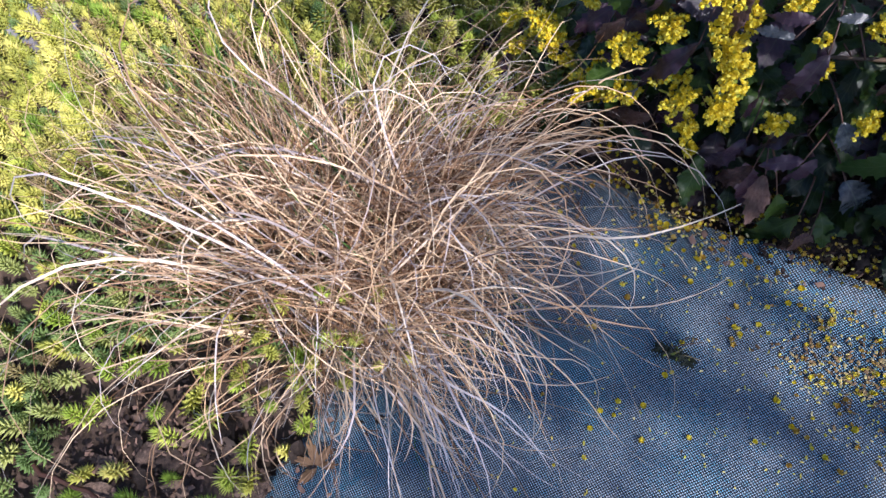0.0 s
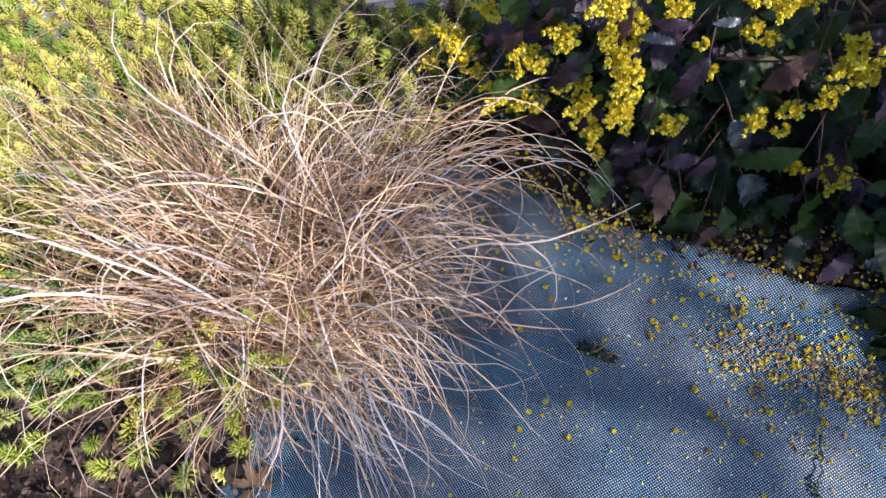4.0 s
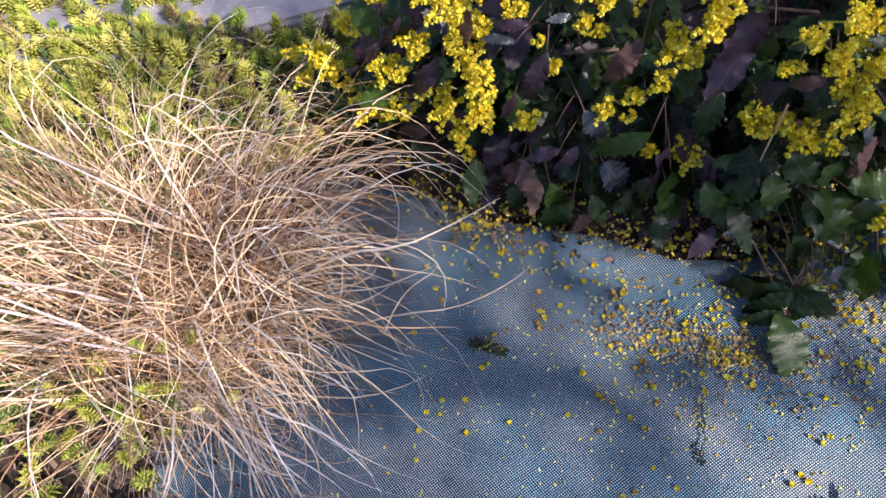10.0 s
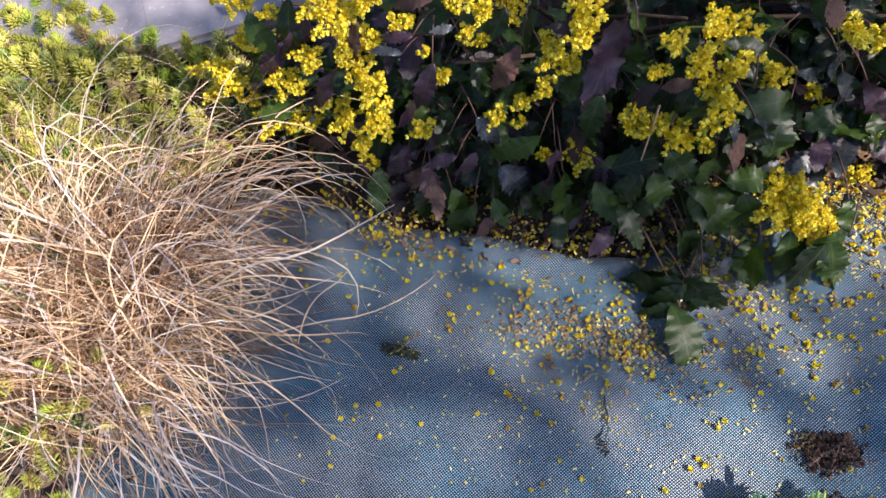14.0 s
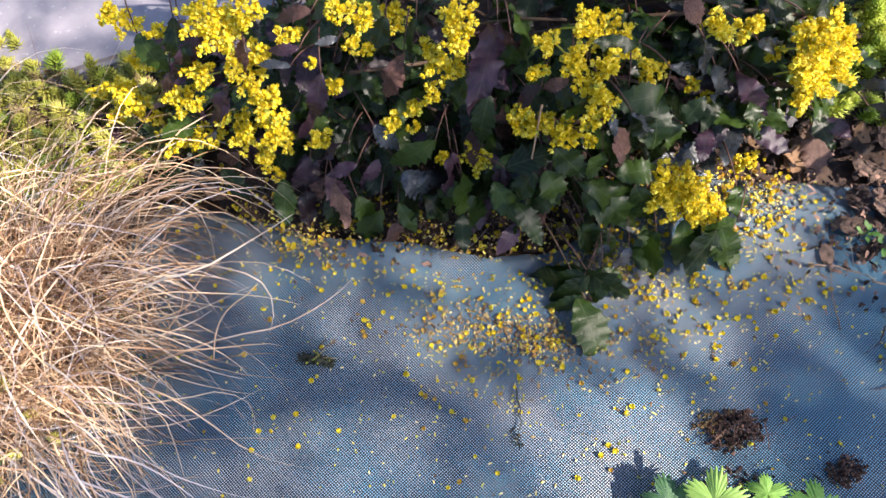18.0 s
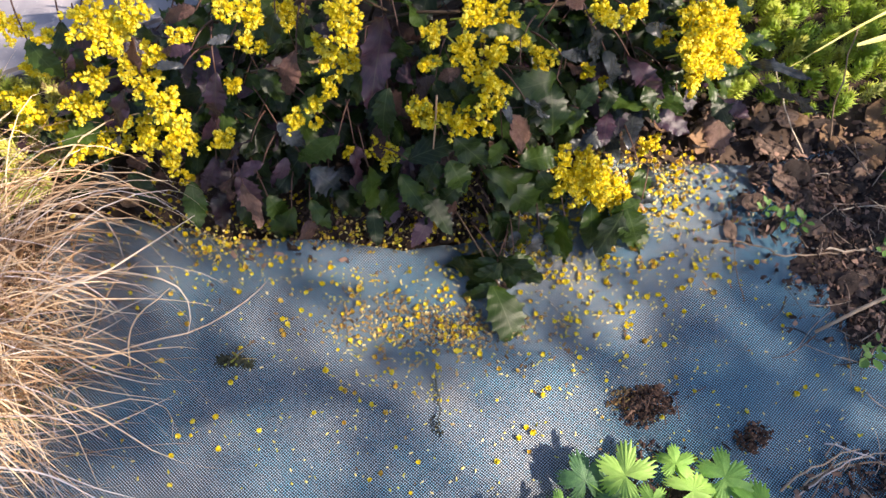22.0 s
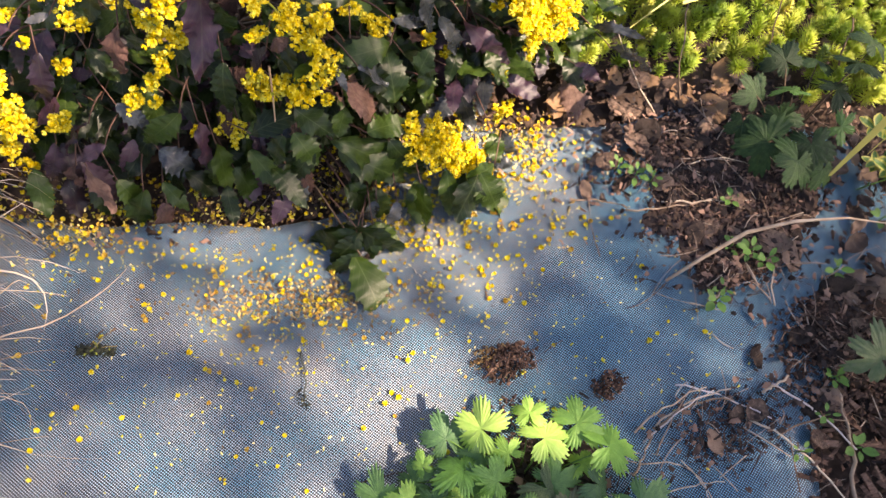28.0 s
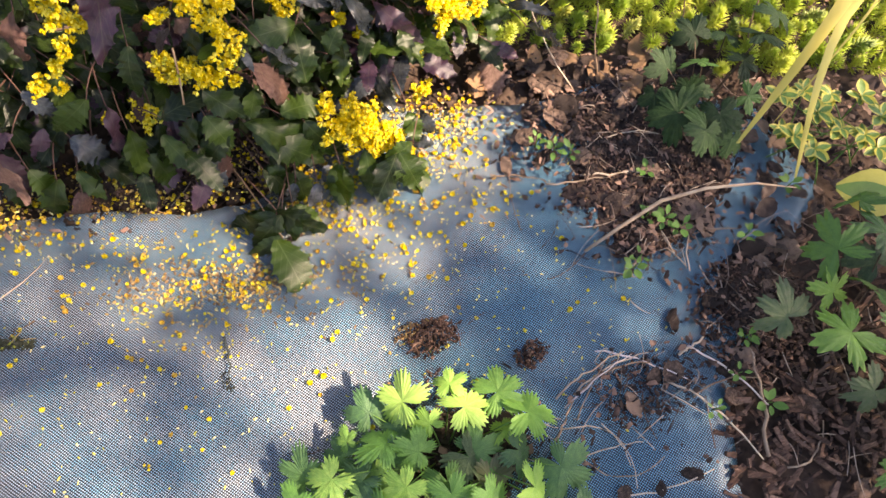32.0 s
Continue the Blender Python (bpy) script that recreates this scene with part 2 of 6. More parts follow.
M_LEAF = surface("holly_leaf_green", [(0.0035, 0.009, 0.0025), (0.009, 0.022, 0.0045), (0.026, 0.05, 0.008)], 40, 0.3, 0.22, 0.1, 0.55, 0.27, tint=(0.2, 0.4, 0.03), veins=0.12)
M_LEAFP = surface("holly_leaf_purple", [(0.01, 0.0062, 0.0135), (0.024, 0.0125, 0.027), (0.06, 0.028, 0.046)], 45, 0.34, 0.3, 0.08, 0.4, 0.42, spots=((0.16, 0.06, 0.045), 140, 0.64), tint=(0.35, 0.08, 0.12), veins=0.08)
M_LEAFB = surface("holly_leaf_brown", [(0.0546, 0.02652, 0.0234), (0.1248, 0.06396, 0.05304), (0.234, 0.1404, 0.1092)], 90, 0.55, 0.5, 0.15, 0.4, 0.3, veins=0.07)
M_LEAFG = surface("holly_leaf_silvery", [(0.01657, 0.02167, 0.0255), (0.03506, 0.04208, 0.04972), (0.0765, 0.07969, 0.08925)], 60, 0.26, 0.2, 0.12, 0.3, 0.55, veins=0.07)
M_FLOWER = surface("yellow_flower", [(0.6, 0.44, 0.012), (0.82, 0.66, 0.03), (0.88, 0.79, 0.14)], 80, 0.75, 0.1, 0.3, 0.4, 0.06, island=True)
M_OCHRE = surface("withering_flower", [(0.36, 0.2, 0.03), (0.58, 0.38, 0.05), (0.72, 0.52, 0.12)], 80, 0.7, 0.2, 0.2, 0.5, 0.15, island=True)
M_BUD = surface("green_bud", [(0.25, 0.3, 0.04), (0.5, 0.5, 0.06)], 80, 0.5, 0.1, 0.2, 0.4, island=True)
M_SLIVER = surface("petal_sliver", [(0.4536, 0.432, 0.051), (0.7128, 0.576, 0.102), (0.81, 0.672, 0.2975)], 80, 0.5, 0.1, 0.2, 0.5, island=True)
M_HUSK = surface("brown_petal", [(0.0975, 0.056, 0.027), (0.255, 0.152, 0.063), (0.375, 0.288, 0.126)], 90, 0.7, 0.3, 0.1, 0.5, island=True)
# cranesbill greens: plain, then sunlight and shade put into the colour
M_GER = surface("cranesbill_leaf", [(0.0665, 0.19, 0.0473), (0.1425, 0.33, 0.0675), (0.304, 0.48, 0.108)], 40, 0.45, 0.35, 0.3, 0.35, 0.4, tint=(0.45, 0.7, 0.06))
M_GERY = surface("cranesbill_young_sunlit", [(0.1443, 0.3472, 0.0638), (0.2453, 0.4692, 0.0892), (0.3319, 0.5255, 0.1275)], 40, 0.45, 0.3, 0.35, 0.3, 0.4, tint=(0.5, 0.72, 0.07))
M_GERD = surface("cranesbill_shaded", [(0.035, 0.1, 0.045), (0.07, 0.17, 0.06), (0.11, 0.24, 0.07)], 40, 0.5, 0.35, 0.2, 0.3, 0.4)
M_DARKLEAF = surface("dark_lobed_leaf", [(0.008, 0.024, 0.009), (0.02, 0.052, 0.016), (0.045, 0.095, 0.028)], 50, 0.5, 0.45, 0.15, 0.4, 0.22, veins=0.08)
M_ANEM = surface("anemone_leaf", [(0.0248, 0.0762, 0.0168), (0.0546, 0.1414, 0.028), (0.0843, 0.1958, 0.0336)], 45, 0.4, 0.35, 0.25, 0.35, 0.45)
# brighter copy of the anemone leaf, with sunlight put into its green
M_ANEMY = surface("anemone_sunlit_leaf", [(0.06, 0.17, 0.025), (0.12, 0.27, 0.04), (0.2, 0.36, 0.06)], 45, 0.4, 0.35, 0.3, 0.3, 0.45, tint=(0.4, 0.65, 0.06))
M_MUDLEAF = surface("greyed_leaf", [(0.0415, 0.0738, 0.0368), (0.0829, 0.1265, 0.0572), (0.1244, 0.137, 0.0816)], 45, 0.6, 0.4, 0.12, 0.4, 0.35)
M_CREAM = surface("cream_leaf_margin", [(0.42, 0.38, 0.045), (0.55, 0.5, 0.1)], 60, 0.4, 0.1, 0.25, 0.3, 0.45)
M_MIDGREEN = surface("green_leaf_centre", [(0.07, 0.165, 0.028), (0.14, 0.255, 0.049)], 60, 0.4, 0.2, 0.2, 0.3, 0.45)
M_STRAP = surface("yellow_strap_leaf", [(0.5, 0.42, 0.1), (0.66, 0.58, 0.18), (0.76, 0.7, 0.32)], 40, 0.4, 0.2, 0.2, 0.3, 0.45, stretch=(1, 1, 0.15))
M_TWIG = surface("dry_twig", [(0.18, 0.12, 0.08), (0.34, 0.25, 0.18), (0.5, 0.41, 0.32)], 80, 0.75, 0.3, 0, 0.45)
M_DEADLEAF = surface("dead_brown_leaf", [(0.026, 0.018, 0.015), (0.075, 0.05, 0.04), (0.23, 0.155, 0.115)], 70, 0.7, 0.5, 0.12, 0.5, 0.25)
M_DEADPILE = surface("dead_leaves", [(0.026, 0.018, 0.015), (0.075, 0.05, 0.04), (0.23, 0.155, 0.115)], 70, 0.7, 0.5, 0.12, 0.5, 0.25, island=True)
M_FRAG = surface("leaf_fragment", [(0.02114, 0.01512, 0.01442), (0.06804, 0.04396, 0.03682), (0.257, 0.1588, 0.1201)], 90, 0.75, 0.4, 0.1, 0.7, 0.25, island=True)
M_LITTER = surface("litter_stalk", [(0.05, 0.032, 0.026), (0.16, 0.11, 0.085), (0.38, 0.3, 0.24)], 90, 0.75, 0.3, 0.05, 0.8, 0.25, island=True)
M_OAK = surface("tan_dead_leaf", [(0.17, 0.1, 0.055), (0.28, 0.17, 0.095)], 70, 0.7, 0.4, 0.12, 0.3, 0.25)
M_WEED = surface("weed_leaf", [(0.072, 0.176, 0.032), (0.136, 0.288, 0.056)], 60, 0.45, 0.2, 0.25, 0.3, 0.4)
M_TREE = surface("tree_leaf", [(0.04, 0.09, 0.02), (0.08, 0.16, 0.03)], 20, 0.5, 0.1, 0.1, island=True)
M_DARK = surface("dark_husk", [(0.008, 0.01, 0.006), (0.03, 0.035, 0.014)], 300, 0.6, 0.5)



# ---- building helpers ----
def mesh_of(name, verts, faces, materials, smooth=True, slots=None):
    me = bpy.data.meshes.new(name)
    me.from_pydata([tuple(v) for v in verts], [], faces)
    for m in materials if isinstance(materials, (list, tuple)) else [materials]:
        me.materials.append(m)
    if smooth:
        me.polygons.foreach_set("use_smooth", [True] * len(me.polygons))
    if slots:
        me.polygons.foreach_set("material_index", slots)
    me.update()
    return me


def part(name, me, parent=None, m=None, label="", kind=""):
    ob = new(name, me)
    if parent:
        ob.parent = parent
    if m is not None:
        ob.matrix_basis = m
    return tagged(ob, label, kind=kind)


def thing(name, label, category, place=(0, 0, 0), group="", kind=""):
    ob = new(name)
    ob.empty_display_size = 0.01
    ob.location = place
    return tagged(ob, label, category, group, kind)


def frame_of(place, along, normal, size=1.0):
    """Pose with y along a leaf, z its upper face."""
    y = Vector(along).normalized()
    x = y.cross(Vector(normal)).normalized()
    z = x.cross(y)
    m = Matrix((x, y, z)).transposed().to_4x4()
    return Matrix.Translation(place) @ m @ Matrix.Scale(size, 4)


def tube(points, radius, sides=5, taper=1.0):
    """Verts and faces of a round stem along points."""
    vs, fs = [], []
    n = len(points)
    pts = [Vector(p) for p in points]
    for i, p in enumerate(pts):
        d = (pts[min(i + 1, n - 1)] - pts[max(i - 1, 0)]).normalized()
        a = d.orthogonal().normalized()
        b = d.cross(a)
        r = radius * (1 + (taper - 1) * i / (n - 1))
        for k in range(sides):
            w = 2 * math.pi * k / sides
            vs.append(p + a * (r * math.cos(w)) + b * (r * math.sin(w)))
    for i in range(n - 1):
        for k in range(sides):
            q = (k + 1) % sides
            fs.append((i * sides + k, i * sides + q, (i + 1) * sides + q, (i + 1) * sides + k))
    fs.append(tuple(range(sides))[::-1])
    fs.append(tuple((n - 1) * sides + k for k in range(sides)))
    return vs, fs


class Pile:
    """Collects pieces that are joined into one mesh."""
    def __init__(self):
        self.v, self.f, self.s = [], [], []

    def add(self, vs, fs, m=None, slot=0):
        o = len(self.v)
        self.v.extend([m @ Vector(v) for v in vs] if m is not None else vs)
        self.f.extend([tuple(i + o for i in f) for f in fs])
        self.s.extend([slot] * len(fs))

    def mesh(self, name, materials, smooth=True):
        return mesh_of(name, self.v, self.f, materials, smooth, self.s)


def curve_points(a, b, sag, n=10, side=(0, 0, 0)):
    a, b, side = Vector(a), Vector(b), Vector(side)
    return [a.lerp(b, i / n) + (Vector((0, 0, sag)) + side) * (4 * (i / n) * (1 - i / n)) for i in range(n + 1)]


def ground_z(x, y):
    """Gentle swell of the membrane."""
    return 0.004 * noise.noise((x * 5, y * 5, 3.1)) + 0.0015 * noise.noise((x * 17, y * 17, 9.4))


# ---- ground ----
def build_ground():
    def axis():
        fine = [-1.6 + 0.02 * i for i in range(161)]
        out = [3, 6, 15, 50, 200, 600]
        return [-v for v in reversed(out)] + fine + out
    xs = axis()
    vs, fs = [], []
    for y in xs:
        for x in xs:
            near = abs(x) < 1.7 and abs(y) < 1.7
            z = -0.016 + (0.007 * noise.noise((x * 25, y * 25, 0.3)) + 0.01 * noise.noise((x * 6, y * 6, 5.0)) * (1 if x < -0.5 or y > 0.45 or x > 0.7 else 0.2) if near else 0)
            vs.append((x, y, z - 0.006))
    n = len(xs)
    for j in range(n - 1):
        for i in range(n - 1):
            fs.append((j * n + i, j * n + i + 1, (j + 1) * n + i + 1, (j + 1) * n + i))
    tagged(new("ground", mesh_of("ground", vs, fs, M_SOIL)), "dark crumbly garden soil", "soil", kind="structure")


def back_edge(x):
    """Where the sheet ends under the shrub."""
    pts = ((-1, 0.1), (-0.33, 0.36), (-0.19, 0.455), (-0.08, 0.392), (-0.018, 0.352), (0.058, 0.321), (0.167, 0.275), (0.24, 0.265), (0.33, 0.29), (0.42, 0.32), (0.49, 0.285), (0.6, 0.245), (2, 0.0))
    for (a, b), (c, d) in zip(pts, pts[1:]):
        if x <= c:
            return b + (d - b) * (x - a) / (c - a)
    return 0


def membrane_edge(x, y):
    """Positive inside the sheet's ragged outline."""
    w = 0.018 * noise.noise((x * 9, y * 9, 1.0)) + 0.006 * noise.noise((x * 40, y * 40, 2.0))
    left = x + 0.43 + 0.9 * max(0, 0.12 - y) + w - (0.1 if y > 0.3 else 0) * min(1, (y - 0.3) * 8)
    back = back_edge(x) + 0.008 - y + w * 0.45
    right = 0.86 - x + w - 1.4 * min(0.17, max(0, -y)) - 0.6 * max(0, -y - 0.17) - max(0, y - 0.12) * 1.3
    return min(left, back, right)


def build_membrane():
    step = 0.008
    x0, y0, nx, ny = -0.62, -0.8, 205, 160
    idx, vs, fs = {}, [], []

    def at(i, j):
        if (i, j) not in idx:
            x, y = x0 + i * step, y0 + j * step
            e = membrane_edge(x, y)
            if abs(e) < step * 0.9:
                gx, gy = (membrane_edge(x + 0.002, y) - e) / 0.002, (membrane_edge(x, y + 0.002) - e) / 0.002
                k = e / max(0.5, gx * gx + gy * gy)
                x, y, e = x - gx * k, y - gy * k, 0
            idx[(i, j)] = len(vs)
            lip = 0.012 * math.exp(-((x - 0.1) / 0.1) ** 4) if y > 0.22 else 0
            vs.append((x, y, ground_z(x, y) + ((lip - 0.006 * (lip < 0.002)) * max(0, 1 - e / 0.03) if e < 0.03 else 0)))
        return idx[(i, j)]
    for j in range(ny):
        for i in range(nx):
            if membrane_edge(x0 + (i + 0.5) * step, y0 + (j + 0.5) * step) > 0:
                fs.append((at(i, j), at(i + 1, j), at(i + 1, j + 1), at(i, j + 1)))
    ob = new("weed_membrane", mesh_of("weed_membrane", vs, fs, M_WEAVE))
    so = ob.modifiers.new("thickness", "SOLIDIFY")
    so.thickness = 0.0012
    tagged(ob, "dark blue woven plastic weed-control sheet laid on the soil", "membrane", kind="structure")


def build_paving():
    for i, (x, y, w, d, rot) in enumerate([(-0.3, 0.951, 0.9, 0.52, 4), (-1.204, 0.888, 0.9, 0.52, 4), (0.43, 1.0, 0.5, 0.52, 4)]):
        bm = bmesh.new()
        bmesh.ops.create_cube(bm, size=1)
        bmesh.ops.scale(bm, vec=(w, d, 0.05), verts=bm.verts)
        bmesh.ops.bevel(bm, geom=list(bm.edges), offset=0.007, segments=2, affect="EDGES")
        bmesh.ops.subdivide_edges(bm, edges=[e for e in bm.edges if e.calc_length() > 0.1], cuts=12, use_grid_fill=True)
        for v in bm.verts:
            v.co.z += 0.003 * noise.noise((v.co.x * 14, v.co.y * 14, i))
        me = bpy.data.meshes.new("paving_slab")
        bm.to_mesh(me)
        bm.free()
        me.materials.append(M_STONE)
        ob = new("paving_slab", me)
        ob.matrix_basis = pose(x, y, -0.02, 0, 0, rot)
        tagged(ob, "pale grey weathered paving slab behind the planting", "paving slab", "paving slabs", "structure")


build_ground()
build_membrane()
build_paving()


# ---- unseen tree added behind the walk to cast the dappled shade ----
# sunlit patches: centre, half sizes, share of sun, turn
LIT = [(-0.63, 0.4, 0.34, 0.36, 0.93, 0), (-0.4, 0.86, 0.34, 0.27, 0.45, 0), (0.1, 0.24, 0.17, 0.05, 0.64, -21), (0.17, 0.13, 0.1, 0.04, 0.55, -25), (0.25, 0.045, 0.1, 0.055, 1, -8), (-0.03, 0.08, 0.13, 0.05, 0.6, -20), (0.06, -0.03, 0.15, 0.07, 0.65, -15), (0.335, 0.16, 0.1, 0.05, 0.68, -25), (0.46, 0.265, 0.12, 0.07, 0.85, -15), (0.345, 0.3, 0.055, 0.045, 1, 0), (0.18, 0.335, 0.08, 0.02, 0.25, -20), (0.57, 0.06, 0.14, 0.12, 0.27, 0), (0.66, 0.1, 0.2, 0.1, 0.2, 0)]
LIT += [(0.305, -0.025, 0.06, 0.035, 1, 0), (0.25, -0.13, 0.14, 0.05, 0.35, 0), (0.6, 0.42, 0.16, 0.12, 0.9, 0), (0.85, 0.46, 0.2, 0.16, 0.4, 0), (0.8, 0.3, 0.16, 0.08, 0.65, 0), (0.28, 0.47, 0.17, 0.1, 0.46, 0), (0.38, 0.44, 0.09, 0.07, 1, 0), (-0.25, 0.57, 0.14, 0.1, 0.68, 0), (0.02, 0.52, 0.09, 0.05, 0.42, 0), (0.43, 0.39, 0.1, 0.06, 1, 0), (0.6, 0.27, 0.1, 0.04, 0.9, -20), (0.68, -0.14, 0.13, 0.12, 0.12, 0), (0.9, 0.14, 0.1, 0.08, 0.5, 0)]


def lit(x, y):
    best = 0.4 if y > 0.36 and noise.noise((x * 13, y * 13, 7.7)) > 0.28 else 0.1 if y < 0.28 else 0.05
    for a, b, c, d, f, turn in LIT:
        u, v = math.cos(radians(turn)), math.sin(radians(turn))
        p, q = (x - a) * u + (y - b) * v, (y - b) * u - (x - a) * v
        best = max(best, f * math.exp(-((p / (c + 0.026)) ** 2 + (q / (d + 0.026)) ** 2) ** 2))
    return best


def build_tree():
    tree = thing("unseen_shade_tree", "small leafy tree added out of view to shade the bed", "tree", (3.3, -2.35, -0.02))
    base = Vector((3.3, -2.35, -0.02))
    crown_mid = Vector((0.15, 0.1, 0)) + SUN_WAY * 4.2
    pl = Pile()
    trunk = [base, base + Vector((-0.05, 0.1, 1.1)), base + Vector((-0.25, 0.3, 2.0)), crown_mid + Vector((0.2, -0.2, 0.1))]
    pl.add(*tube([Vector(p) - base for p in trunk], 0.09, 9, 0.3))
    part("trunk", pl.mesh("trunk", M_STEM), tree)
    pl = Pile()
    r2 = random.Random(3)
    for k in range(26):
        a = r2.uniform(0, 2 * math.pi)
        e = crown_mid + Vector((0.7 * math.cos(a), 0.55 * math.sin(a), r2.uniform(-0.3, 0.5)))
        s = trunk[2].lerp(trunk[3], r2.random())
        g = e - SUN_WAY * (e.z / SUN_WAY.z)
        if lit(g.x, g.y) < 0.1:
            pl.add(*tube([p - base for p in curve_points(s, e, 0.1, 5)], 0.012, 5, 0.3))
    part("limbs", pl.mesh("limbs", M_STEM), tree)
    pl = Pile()
    leaf = ([(0, -0.6, 0), (0.42, 0, 0.08), (0, 0.6, 0), (-0.42, 0, 0.08)], [(0, 1, 2), (0, 2, 3)])
    for k in range(18000):
        gx, gy = (r2.gauss(0.2, 0.42), r2.gauss(0.18, 0.42)) if r2.random() < 0.8 else (r2.gauss(0.62, 0.16), r2.gauss(-0.17, 0.14))
        # leaves overhead, thinned so that sun falls on the LIT patches
        layers = 3.6 * math.exp(-((gx - 0.2) ** 2 + (gy - 0.18) ** 2) / 0.353) + 7 * math.exp(-((gx - 0.62) / 0.16) ** 2 / 2 - ((gy + 0.17) / 0.14) ** 2 / 2)
        if r2.random() > -math.log(min(0.99, max(0.03, lit(gx, gy)))) / max(0.3, layers):
            continue
        p = Vector((gx, gy, 0)) + SUN_WAY * r2.gauss(4.2, 0.3)
        m = Matrix.Translation(p - base) @ Euler((r2.uniform(-0.9, 0.9), r2.uniform(-0.9, 0.9), r2.uniform(0, 6.3))).to_matrix().to_4x4() @ Matrix.Scale(r2.uniform(0.021, 0.034), 4)
        pl.add(*leaf, m)
    part("crown", pl.mesh("crown", M_TREE, False), tree, kind="stuff")


build_tree()


# ---- dry grass tuft ----
def blade(pts, width, face, fold=0.25):
    """A narrow channelled blade along pts."""
    vs, fs = [], []
    n = len(pts)
    for i, p in enumerate(pts):
        d = (pts[min(i + 1, n - 1)] - pts[max(i - 1, 0)]).normalized()
        s = d.cross(face)
        s = s.normalized() if s.length > 1e-4 else d.orthogonal().normalized()
        u = s.cross(d)
        w = width * (1 - (i / (n - 1)) ** 2.2 * 0.85) * (0.7 + 0.3 * min(1, i / 2))
        vs += [p - s * w, p + u * (w * fold), p + s * w]
    for i in range(n - 1):
        a, b = i * 3, i * 3 + 3
        fs += [(a, a + 1, b + 1, b), (a + 1, a + 2, b + 2, b + 1)]
    return vs, fs


def grass_path(root, azimuth, lean, length, droop, curl, r2, n=12):
    """A blade that rises, then bends over the way the bank falls."""
    p = Vector(root)
    d = Vector((math.cos(azimuth) * math.cos(lean), math.sin(azimuth) * math.cos(lean), math.sin(lean)))
    pull = Vector((0.03, -0.12, -0.98)).normalized()
    pts = [p.copy()]
    hook = r2.gauss(0, 3.0)
    for i in range(n):
        s = i / n
        d = (d + pull * (droop * (0.12 + 2.2 * s ** 1.5) / n)).normalized()
        d = Matrix.Rotation(curl / n * (0.4 + s) + r2.gauss(0, 0.05) + (hook / n if s > 0.65 else 0), 3, "Z") @ d
        q = p + d * (length / n)
        if q.z < 0.005:
            q.z = 0.004 + 0.003 * r2.random()
            d.z = max(d.z, -0.1)
        p = q
        pts.append(p.copy())
    return pts


